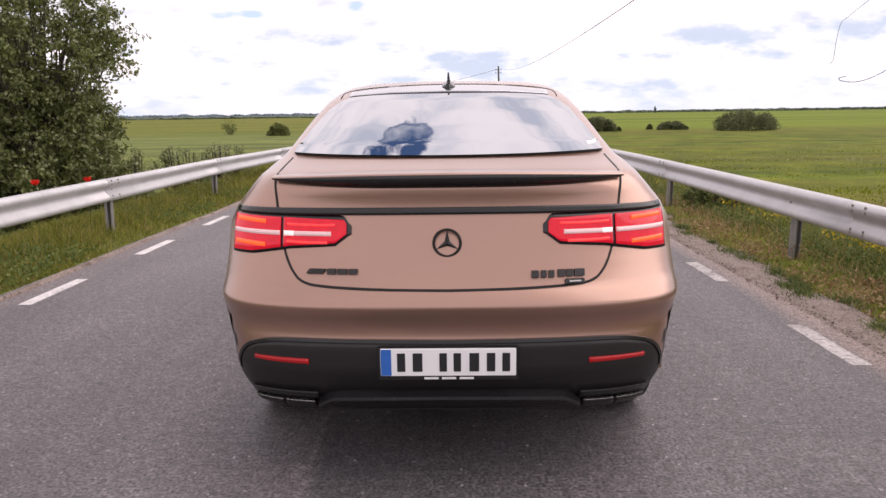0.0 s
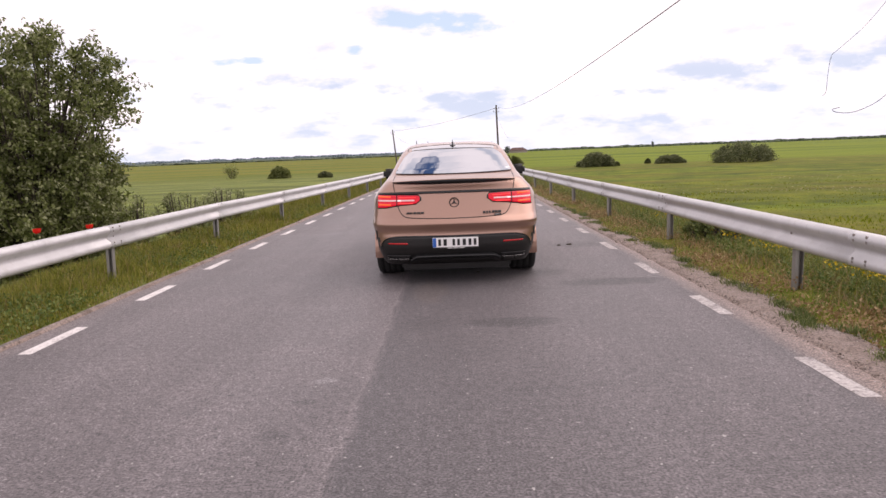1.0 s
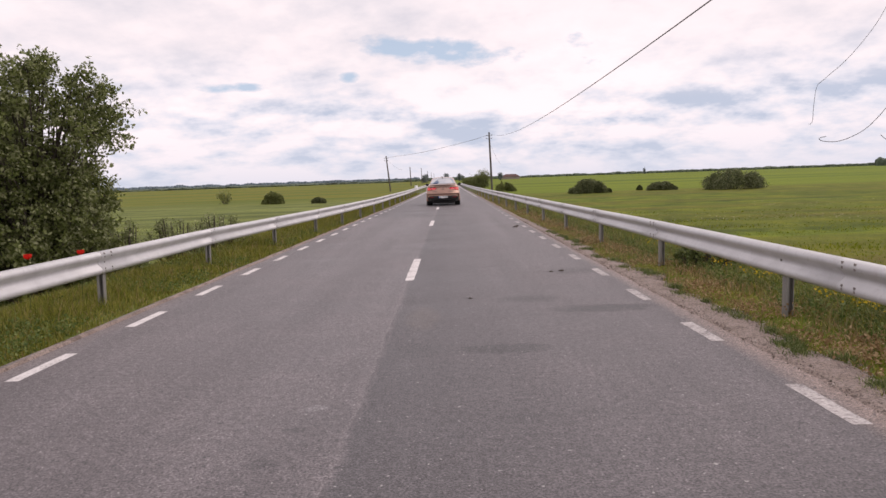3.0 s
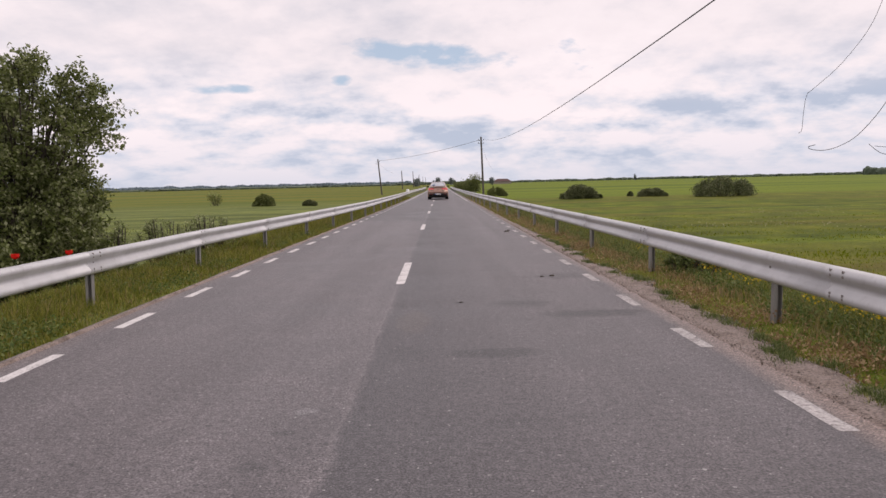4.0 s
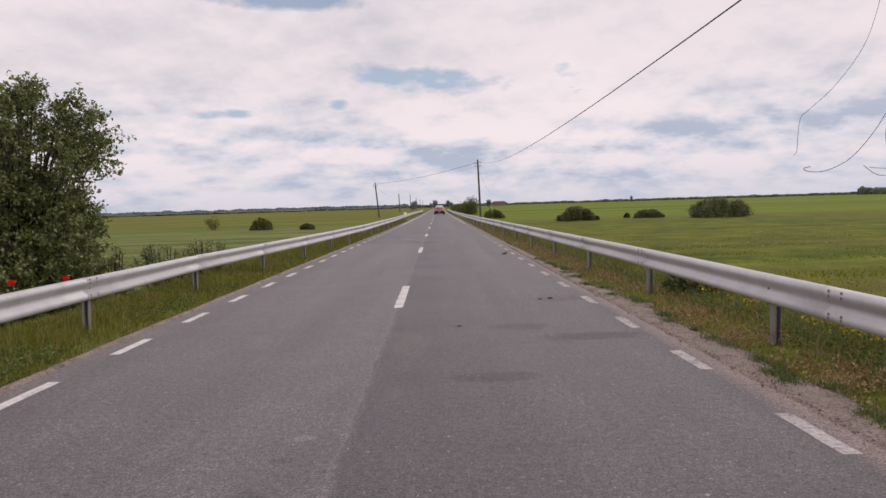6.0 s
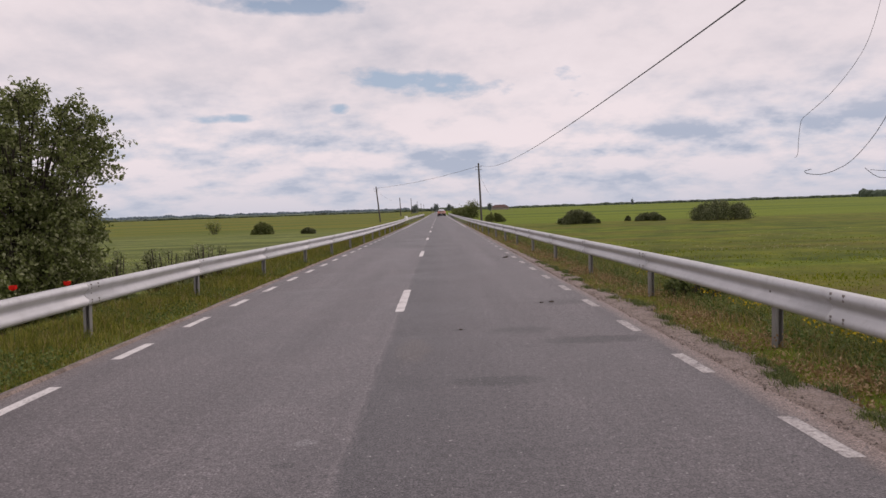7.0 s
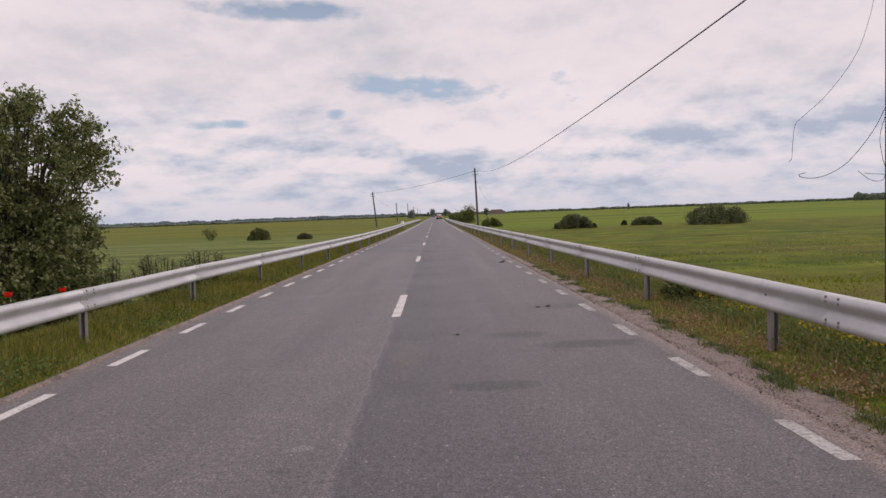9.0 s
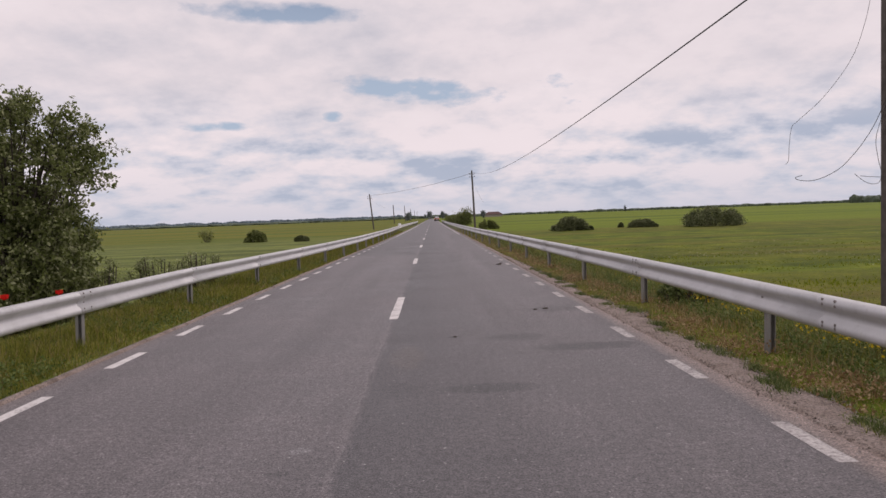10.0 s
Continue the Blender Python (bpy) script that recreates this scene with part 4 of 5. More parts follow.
    # badges as plain bars
    bar_row("badge", -0.548, 0.884, (0.020, 0.012, 0.012, 0.012), 0.016, 0.003, SATIN, car, 0.9)
    bar_row("badge", -0.470, 0.884, (0.034, 0.040, 0.034), 0.018, 0.006, SATIN, car, 0.15)
    bar_row("badge", 0.325, 0.870, (0.028, 0.022, 0.022), 0.024, 0.008, SATIN, car)
    bar_row("badge", 0.428, 0.872, (0.028, 0.026, 0.040), 0.024, 0.005, SATIN, car)
    bar_row("badge", 0.455, 0.842, (0.075,), 0.014, 0.0, SATIN, car)
    bar_row("badge", 0.470, 0.843, (0.045,), 0.005, 0.0, CHROME, car, 0, 0.015)
    # number plate
    yp = rear_y(0, 0.545) - 0.022
    bm = bmesh.new()
    box_bm(bm, 0.54, 0.018, 0.135, Matrix.Translation((0, yp + 0.004, 0.540)), 0.004)
    holder = part("plate_holder", bm, SATIN, car, "black plate holder")
    bm = bmesh.new()
    box_bm(bm, 0.52, 0.006, 0.110, Matrix.Translation((0, yp - 0.009, 0.547)), 0.002)
    part("number_plate", bm, PLATE, holder, "white plate with a blue end band")
    bm = bmesh.new()
    box_bm(bm, 0.040, 0.004, 0.104, Matrix.Translation((-0.238, yp - 0.0125, 0.547)))
    part("plate_band", bm, PLATEBLUE, holder)
    x = -0.205
    for w, g in ((0.050, 0.008), (0.060, 0.045), (0.046, 0.008), (0.046, 0.012), (0.060, 0.008), (0.052, 0.008), (0.048, 0)):
        bm = bmesh.new()
        box_bm(bm, w * 0.62, 0.003, 0.074, Matrix.Translation((x + w / 2, yp - 0.013, 0.547)), 0.001)
        part("plate_bar", bm, INK, holder)
        x += w + g
    bm = bmesh.new()
    for k in range(3):
        box_bm(bm, 0.055, 0.003, 0.008, Matrix.Translation((-0.065 + 0.068 * k, yp - 0.0075, 0.4815)))
    part("holder_text_bar", bm, PLATE, holder)
    # roof antenna fin
    verts, faces, n = [], [], 10
    for i in range(n + 1):
        t = i / n
        h = 0.036 + 0.058 * t ** 0.7
        w = 0.040 * (1 - (2 * t - 1) ** 4) ** 0.5 + 0.004
        y = rear_y(0, 1.612) + 0.22 - 0.21 * t
        z0 = 1.634 - 0.030 * t
        half = [(w, 0.0), (w * 0.92, 0.016), (w * 0.45, 0.028), (0.009, 0.036), (0.004, h)]
        verts += [(-a, y, z0 + c) for a, c in half] + [(a, y, z0 + c) for a, c in half[::-1]]
    for i in range(n):
        for j in range(9):
            a = i * 10 + j
            faces.append((a, a + 1, a + 11, a + 10))
    faces.append(tuple(range(n * 10, n * 10 + 10)))
    link_mesh("antenna_fin", verts, faces, BLACK, car)["label"] = "black shark-fin aerial"
    bm = bmesh.new()
    box_bm(bm, 1.30, 4.0, 0.12, Matrix.Translation((0, 2.35, 0.235)), 0.03)
    box_bm(bm, 1.15, 0.5, 0.10, Matrix.Translation((0, 0.78, 0.245)), 0.03)
    part("underbody", bm, SATIN, car, "black underbody tray")
    wheels = [wheel_at(car, s * 0.825, y) for s in (1, -1) for y in AXLES]
    tagged(car, "matte bronze coupe-like sport utility car driving away", "car")
    return car, wheels


car, wheels = build_car()
CAR = ((0.0, -0.06, 2.47), (0.25, -0.055, 2.95), (0.5, -0.05, 3.98), (0.75, -0.045, 5.56), (1.0, -0.045, 7.67), (1.25, -0.09, 10.3), (1.5, -0.16, 13.3), (1.75, -0.22, 16.9), (2.0, -0.28, 20.8), (2.25, -0.34, 25.0), (2.5, -0.38, 29.4), (2.7, -0.39, 33.3), (3.25, -0.36, 45.2), (3.8, -0.32, 59.2), (4.0, -0.28, 64.5), (4.5, -0.18, 78.5), (5.0, -0.06, 93.5), (5.5, 0.08, 109.0), (6.2, 0.35, 132.5), (7.0, 0.62, 160.5), (8.0, 0.95, 195.0), (9.0, 1.3, 226.0), (10.0, 1.65, 252.0))


# ---- grass, weeds, trees, bushes ----
RNG = np.random.default_rng(7)


def ground_z(x, y):
    """The height of the bank and field beside the road."""
    l = np.interp(y, [p[0] for p in LINE_L], [p[1] for p in LINE_L]) - 0.30
    r = np.interp(y, [p[0] for p in LINE_R], [p[1] for p in LINE_R]) + 0.24
    d = np.maximum(l - x, x - r)
    return np.interp(d, (0.0, 0.55, 1.0, 1.9, 3.2, 5.0, 8.0), (-0.04, -0.03, 0.0, -0.08, -0.42, -0.68, FIELD))


def quads_mesh(name, V, F, mat):
    """A mesh from vertex and quad or triangle arrays."""
    me = bpy.data.meshes.new(name)
    k = F.shape[1]
    me.vertices.add(len(V))
    me.vertices.foreach_set("co", V.astype(np.float32).ravel())
    me.loops.add(F.size)
    me.loops.foreach_set("vertex_index", F.astype(np.int32).ravel())
    me.polygons.add(len(F))
    me.polygons.foreach_set("loop_start", np.arange(0, F.size, k, dtype=np.int32))
    me.polygons.foreach_set("loop_total", np.full(len(F), k, dtype=np.int32))
    me.update(calc_edges=True)
    me.materials.append(mat)
    return new(name, me)


def blades(name, x, y, h, w, mat, label, lean=0.45, lift=0.0):
    """Bent tapered blades, each a quad and a tip."""
    n = len(x)
    z = ground_z(x, y) - 0.02 + lift
    a = RNG.uniform(0, 2 * np.pi, n)
    b = RNG.uniform(0, 2 * np.pi, n)
    t = np.abs(RNG.normal(0, lean, n)) * h
    ux, uy = np.cos(a) * w / 2, np.sin(a) * w / 2
    lx, ly = np.cos(b) * t, np.sin(b) * t
    V = np.empty((n, 5, 3))
    V[:, 0] = np.stack([x - ux, y - uy, z], 1)
    V[:, 1] = np.stack([x + ux, y + uy, z], 1)
    V[:, 2] = np.stack([x + ux * 0.7 + lx * 0.35, y + uy * 0.7 + ly * 0.35, z + h * 0.6], 1)
    V[:, 3] = np.stack([x - ux * 0.7 + lx * 0.35, y - uy * 0.7 + ly * 0.35, z + h * 0.6], 1)
    V[:, 4] = np.stack([x + lx, y + ly, z + h], 1)
    i = np.arange(n)[:, None] * 5
    F = np.concatenate([i + np.array([[0, 1, 2]]), i + np.array([[0, 2, 3]]), i + np.array([[3, 2, 4]])], 0)
    ob = quads_mesh(name, V.reshape(-1, 3), F, mat)
    return tagged(ob, label, "grass", kind="stuff")


def near_more(n, y0, y1, power=2.0):
    """Distances along the road, denser near by."""
    return y0 + (y1 - y0) * RNG.random(n) ** power


def clump(x, y, scale, seed):
    return np.array([noise.noise((a * scale, b * scale, seed)) for a, b in zip(x, y)])


def edge_l(y):
    return np.interp(y, [p[0] for p in LINE_L], [p[1] for p in LINE_L])


def edge_r(y):
    return np.interp(y, [p[0] for p in LINE_R], [p[1] for p in LINE_R])


def weeds(name, x, y, rise, leaf, per, mat, label):
    """Low leafy plants: small broad leaves round many places."""
    z = ground_z(x, y) + rise
    ob = leaf_cloud(name, np.stack([x, y, z], 1), np.array([0.05, 0.05, 0.035]), per, leaf, mat, None, RNG, -0.4)
    return tagged(ob, label, "weeds", kind="stuff")


def verge_grass():
    n = 130000
    y = near_more(n, 3.0, 75.0, 2.0)
    x = edge_l(y) - 0.34 - 2.6 * RNG.random(n) ** 1.25
    k = clump(x, y, 0.9, 3.0) + 0.7 * clump(x, y, 3.2, 13.0)
    d = edge_l(y) - x
    h = (0.035 + 0.12 * np.clip((d - 0.3) / 0.8, 0, 1)) * np.interp(y, (12, 30), (1.0, 1.9)) * RNG.uniform(0.5, 1.4, n) * (1 + 0.55 * k)
    keep = (d > 0.42 + 0.16 * clump(x, y, 2.5, 44.0))
    dry = RNG.random(n) < 0.13 + 0.15 * (k < -0.3)
    for name, sel, mat, lab in (("verge_grass", keep & ~dry, GRASS, "lush green roadside grass under the guard rail"), ("dry_verge_grass", keep & dry, DRYGRASS, "straw-coloured stalks in the roadside grass")):
        blades(name, x[sel], y[sel], np.maximum(h[sel], 0.02), RNG.uniform(0.004, 0.010, sel.sum()) * (1 + y[sel] / 18), mat, lab, 0.6)
    m = 5200
    y = near_more(m, 3.0, 40.0, 1.8)
    x = edge_l(y) - 0.5 - 2.2 * RNG.random(m) ** 1.1
    k = clump(x, y, 0.8, 61.0) > -0.05
    weeds("verge_weeds", x[k], y[k], RNG.uniform(0.01, 0.13, k.sum()), 0.035, 10, WEED, "leafy green weeds among the roadside grass")
    n = 120000
    y = near_more(n, 3.0, 75.0, 2.0)
    x = edge_r(y) + 0.30 + 3.2 * RNG.random(n) ** 1.15
    k = clump(x, y, 1.1, 8.0) + 0.7 * clump(x, y, 3.4, 18.0)
    d = x - edge_r(y)
    outer = np.array([shoulder_width(float(q)) for q in y]) + 0.2
    on_gravel = d < outer - 0.16 * RNG.random(n)
    h = (0.04 + 0.15 * np.clip((d - 0.80) / 0.9, 0, 1)) * np.interp(y, (14, 30), (1.0, 1.6)) * RNG.uniform(0.4, 1.4, n) * (1 + 0.5 * k)
    keep = np.where(on_gravel, (k > 0.26) & (d > 0.36), True)
    h = np.where(on_gravel, RNG.uniform(0.02, 0.085, n), np.maximum(h, 0.035))
    lift = np.where(d < outer + 0.06, 0.045, 0.0)
    # withered next to the gravel, more so farther on, lush below the rail
    band = d - outer - 0.25 * k
    dry = RNG.random(n) < np.interp(band, (-0.3, 0.0, 0.25, 0.6, 1.0), (0.10, 0.70, 0.85, 0.60, 0.08)) * np.interp(y, (4, 6, 9, 40), (0.45, 0.8, 1.0, 0.9))
    lush = ~dry & (RNG.random(n) < np.interp(d, (0.6, 1.0, 2.6), (0.25, 0.75, 0.35)))
    for name, sel, mat, lab in (("verge_grass", keep & ~dry & ~lush, GRASS, "yellow-green roadside grass along a gravel shoulder"), ("lush_verge_grass", keep & lush, BLUEGRASS, "tall bluish green grass under the guard rail"), ("dry_verge_grass", keep & dry, REDGRASS, "reddish brown withered grass along a gravel shoulder")):
        blades(name, x[sel], y[sel], np.maximum(h[sel] * (0.75 if mat is REDGRASS else 1.0), 0.02), RNG.uniform(0.004, 0.009, sel.sum()) * (1 + y[sel] / 18), mat, lab, 1.0, lift[sel])
    # pale seed heads over the tall grass
    m = 2600
    q = near_more(m, 3.5, 30.0, 1.8)
    c = edge_r(q) + 1.0 + 1.5 * RNG.random(m)
    blades("seed_heads", c, q, RNG.uniform(0.14, 0.27, m), RNG.uniform(0.003, 0.006, m) * (1 + q / 20), DRYGRASS, "thin pale seed stalks over the roadside grass", 0.4)
    m = 6500
    y = near_more(m, 3.0, 40.0, 1.8)
    x = edge_r(y) + 1.15 + 2.3 * RNG.random(m)
    k = clump(x, y, 0.8, 71.0) > -0.1
    weeds("verge_weeds", x[k], y[k], RNG.uniform(0.02, 0.13, k.sum()), 0.036, 10, WEED, "leafy green weeds below the guard rail")
    m = 2600
    y = near_more(m, 3.0, 30.0, 1.8)
    x = edge_r(y) + 0.62 + 0.65 * RNG.random(m)
    k = clump(x, y, 1.2, 75.0) > 0.0
    weeds("dry_litter", x[k], y[k], RNG.uniform(0.0, 0.05, k.sum()), 0.03, 9, REDGRASS, "brown withered plants at the edge of the gravel")
    # separate tufts standing on the gravel
    xs, ys = [], []
    for k in range(44):
        q = 4.2 + 15.0 * RNG.random() ** 1.5
        c = float(edge_r(q)) + 0.2 + shoulder_width(q) * RNG.uniform(0.45, 1.0)
        m = int(RNG.integers(50, 220))
        r = RNG.uniform(0.02, 0.065)
        xs.append(c + RNG.normal(0, r, m))
        ys.append(q + RNG.normal(0, r * 1.5, m))
    x, y = np.concatenate(xs), np.concatenate(ys)
    blades("gravel_tufts", x, y, RNG.uniform(0.02, 0.065, len(x)), RNG.uniform(0.004, 0.008, len(x)) * (1 + y / 18), BLUEGRASS, "small green tufts growing out of the gravel", 0.9, 0.03 - ground_z(x, y) + 0.0)
    # loose stones
    m = 6500
    y = near_more(m, 2.5, 24.0, 1.6)
    x = edge_r(y) + 0.18 + np.array([shoulder_width(float(q)) for q in y]) * (1 - RNG.random(m) ** 1.6) * 0.97
    c = np.stack([x, y, np.full(m, 0.018)], 1)
    ico = np.array([(1, 0, 0), (-1, 0, 0), (0, 1, 0), (0, -1, 0), (0, 0, 1), (0, 0, -1)], float)
    tri = np.array([(0, 2, 4), (2, 1, 4), (1, 3, 4), (3, 0, 4), (2, 0, 5), (1, 2, 5), (3, 1, 5), (0, 3, 5)])
    size = RNG.uniform(0.003, 0.009, (m, 1, 1)) * (1 + 1.2 * (RNG.random((m, 1, 1)) > 0.95))
    V = c[:, None, :] + ico[None] * size * RNG.uniform(0.6, 1.3, (m, 6, 3))
    F = (np.arange(m)[:, None, None] * 6 + tri[None]).reshape(-1, 3)
    tagged(quads_mesh("gravel_stones", V.reshape(-1, 3), F, STONE), "loose pale stones on the gravel shoulder", "stones", kind="stuff")


def meadow_grass():
    n = 34000
    y = near_more(n, 5.0, 42.0, 2.0)
    x = edge_r(y) + 3.0 + (2.0 + y * 0.75) * RNG.random(n)
    k = clump(x, y, 0.35, 21.0)
    h = np.interp(y, (10, 40), (0.085, 0.03)) * RNG.uniform(0.5, 1.5, n) * (1 + 0.6 * k)
    dry = RNG.random(n) < (0.06 + 0.14 * (k > 0.3)) * (y < 16)
    w = RNG.uniform(0.010, 0.022, n) * (1 + y / 14)
    blades("meadow_grass", x[~dry], y[~dry], h[~dry], w[~dry], FIELDGRASS, "short green meadow grass below the road bank")
    blades("dry_meadow_grass", x[dry], y[dry], h[dry] * 1.2, w[dry] * 0.6, DRYGRASS, "reddish seed heads in the meadow")
    n = 26000
    y = near_more(n, 6.0, 45.0, 2.0)
    x = edge_l(y) - 2.7 - (3.0 + y * 0.75) * RNG.random(n)
    k = clump(x, y, 0.3, 31.0)
    h = np.interp(y, (10, 45), (0.15, 0.04)) * RNG.uniform(0.5, 1.5, n) * (1 + 0.6 * k)
    w = RNG.uniform(0.010, 0.022, n) * (1 + y / 14)
    blades("meadow_grass", x, y, h, w, PALEGRASS, "tall pale green meadow grass")


def flowers(name, n, x, y, z, size, mat, label):
    # little discs turned every way
    u = RNG.normal(0, 1, (n, 3))
    u /= np.linalg.norm(u, axis=1)[:, None]
    v = np.cross(u, RNG.normal(0, 1, (n, 3)))
    v /= np.linalg.norm(v, axis=1)[:, None]
    C = np.stack([x, y, z], 1)
    size = np.asarray(size)[:, None]
    V = np.stack([C + u * size, C + v * size, C - u * size, C - v * size], 1)
    ob = quads_mesh(name, V.reshape(-1, 3), np.arange(4 * n).reshape(-1, 4), mat)
    tagged(ob, label, "flowers", kind="stuff")


def flower_drifts():
    n = 9000
    y = 4.6 + 9 * RNG.random(n) ** 1.2
    x = edge_r(y) + 1.55 + (1.6 + y * 0.16) * RNG.random(n)
    k = clump(x, y, 0.7, 55.0) + 0.22 * (y < 8.0)
    s = k > 0.02
    flowers("yellow_flowers", s.sum(), x[s], y[s], ground_z(x[s], y[s]) + RNG.uniform(0.16, 0.34, s.sum()), RNG.uniform(0.009, 0.018, s.sum()), YELLOW, "small yellow flowers scattered through the meadow")
    n = 5000
    y = RNG.uniform(12, 45, n)
    x = edge_r(y) + 4.0 + (2 + y * 0.7) * RNG.random(n)
    k = clump(x, y, 0.22, 77.0)
    s = k > 0.26
    flowers("white_flowers", s.sum(), x[s], y[s], ground_z(x[s], y[s]) + RNG.uniform(0.14, 0.26, s.sum()), RNG.uniform(0.010, 0.020, s.sum()), WHITEFLOWER, "pale flower heads in drifts across the meadow")


def tube(points, radii, sides=6):
    verts, faces = [], []
    for i, (p, r) in enumerate(zip(points, radii)):
        d = (points[min(i + 1, len(points) - 1)] - points[max(i - 1, 0)]).normalized()
        u = d.cross(Vector((0.3, 0.9, 0.2))).normalized()
        v = d.cross(u)
        for k in range(sides):
            a = 2 * math.pi * k / sides
            verts.append(p + (u * math.cos(a) + v * math.sin(a)) * r)
    for i in range(len(points) - 1):
        for k in range(sides):
            a, b = i * sides + k, i * sides + (k + 1) % sides
            faces.append((a, b, b + sides, a + sides))
    return verts, faces


def leaf_cloud(name, centres, spread, per, size, mat, parent, rnd, droop=0.3):
    """Small pointed leaves, four corners each, scattered round twig points."""
    C = np.repeat(np.array(centres), per, axis=0)
    n = len(C)
    P = C + rnd.normal(0, 1, (n, 3)) * spread
    d = rnd.normal(0, 1, (n, 3))
    d[:, 2] -= droop
    d /= np.linalg.norm(d, axis=1)[:, None]
    u = np.cross(d, rnd.normal(0, 1, (n, 3)))
    u /= np.linalg.norm(u, axis=1)[:, None] + 1e-9
    L = size * rnd.uniform(0.6, 1.4, n)[:, None]
    W = L * 0.30
    V = np.empty((n, 4, 3))
    V[:, 0], V[:, 2] = P, P + d * L
    V[:, 1], V[:, 3] = P + d * L * 0.45 + u * W, P + d * L * 0.45 - u * W
    ob = quads_mesh(name, V.reshape(-1, 3), np.arange(4 * n).reshape(-1, 4), mat)
    ob.parent = parent
    return ob


def grow(rnd, start, direction, length, radius, depth, segs, tips, twist=0.35, up=0.10):
    """Limbs by recursion: segs gets (points, radii), tips the leafy places."""
    p, d = Vector(start), Vector(direction).normalized()
    pts, rad = [p.copy()], [radius]
    steps = 5
    for i in range(steps):
        d = (d + Vector(rnd.normal(0, twist / steps * 1.6, 3)) + Vector((0, 0, up / steps))).normalized()
        p = p + d * (length / steps)
        pts.append(p.copy())
        rad.append(radius * (1 - 0.65 * (i + 1) / steps))
        if depth <= 1:
            tips.append(tuple(p))
        if depth > 0 and i >= 1:
            for _ in range(2 if i > 2 else 1):
                side = Vector(rnd.normal(0, 1, 3))
                side = (side - d * side.dot(d)).normalized()
                nd = (d * 0.75 + side * 0.75).normalized()
                grow(rnd, p, nd, length * rnd.uniform(0.45, 0.65), rad[-1] * 0.6, depth - 1, segs, tips, twist, up)
    segs.append((pts, rad))


def tree(name, base, height, stems, spread, per, leaf, mat, label, seed, lean=(0, 0), depth=3, category="tree", low=0.0, low_r=1.5, reach=None):
    rnd = np.random.default_rng(seed)
    t = new(name)
    t.location = base
    segs, tips = [], []
    for k in range(stems):
        a = 2 * math.pi * (k + 0.3) / stems + rnd.uniform(-0.3, 0.3)
        tilt = rnd.uniform(0.18, 0.5) if stems > 1 else 0.06
        d = (math.cos(a) * tilt + lean[0], math.sin(a) * tilt + lean[1], 1)
        grow(rnd, (math.cos(a) * 0.15 * (stems > 1), math.sin(a) * 0.15 * (stems > 1), -0.1), d, height * rnd.uniform(0.55, 0.75), height * 0.016 + 0.02, depth, segs, tips)
    # a rounded crown: long side shoots are shortened, limbs and leaves alike
    top = max(p[2] for p in tips)
    k = min(1, height / top)

    def drawn_in(p):
        r = math.hypot(p[0], p[1]) + 1e-6
        q = reach * math.tanh(r / reach) / r if reach else 1
        return Vector((p[0] * q, p[1] * q, p[2] * k))

    segs = [([drawn_in(p) for p in pts], rad) for pts, rad in segs]
    tips = [tuple(drawn_in(p) + Vector(rnd.normal(0, 0.10, 3)) * bool(reach)) for p in tips]
    verts, faces = [], []
    for pts, rad in segs:
        v, f = tube(pts, rad, 5)
        o = len(verts)
        verts += v
        faces += [tuple(q + o for q in g) for g in f]
    link_mesh("trunk", [tuple(v) for v in verts], faces, BARK, t, smooth=True)["label"] = "dark trunk and limbs"
    # leaves gather in clumps, with gaps between
    tips = [p for p in tips if rnd.random() < (0.5 if p[2] > height * 0.3 else 0.9) and noise.noise((p[0] * 1.5, p[1] * 1.5 + seed, p[2] * 1.5)) > -0.22]
    if low:
        m = int(len(tips) * low)
        r = np.sqrt(rnd.random(m)) * low_r
        a = rnd.uniform(0, 2 * np.pi, m)
        tips += list(zip(r * np.cos(a), r * np.sin(a), rnd.uniform(0.1, height * 0.35, m)))
    leaf_cloud("crown", tips, spread, per, leaf, mat, t, rnd)["label"] = "loose crown of narrow leaves"
    return tagged(t, label, category)


def bush(x, y, width, height, label, seed, mat, z=None, n=700, leaf=0.10):
    rnd = np.random.default_rng(seed)
    b = new("bush")
    b.location = (x, y, float(ground_z(np.array([x]), np.array([y]))[0]) if z is None else z)
    segs, cents = [], []
    m = 26
    for q in range(m):
        # shoots side by side under a domed, ragged top, leafy down to the ground
        u, v = rnd.uniform(-0.45, 0.45), rnd.uniform(-0.32, 0.32)
        top = height * max(0.08, 1 - (abs(u) / 0.5) ** 2.0) ** 0.6 * rnd.uniform(0.78, 1.04)
        cx, cy, r = u * width, v * width, width * rnd.uniform(0.05, 0.10)
        segs.append(([Vector((cx * 0.4, cy * 0.4, -0.05)), Vector((cx * 0.8, cy * 0.8, top * 0.4)), Vector((cx, cy, top * 0.95))], [0.03, 0.02, 0.008]))
        for _ in range(n // m):
            t = rnd.random() ** 0.7
            k = r * math.sqrt(max(0.04, 1 - t ** 3))
            a = rnd.normal(0, 0.7, 2)
            cents.append((cx + a[0] * k, cy + a[1] * k, max(0.02, t * top)))
    verts, faces = [], []
    for pts, rad in segs:
        v, f = tube(pts, rad, 5)
        o = len(verts)
        verts += v
        faces += [tuple(q + o for q in g) for g in f]
    link_mesh("branchwork", [tuple(v) for v in verts], faces, BARK, b)
    leaf_cloud("foliage", cents, width * 0.02, 7, leaf, mat, b, rnd, -0.3)
    return tagged(b, label, "bush", "bushes in the fields")


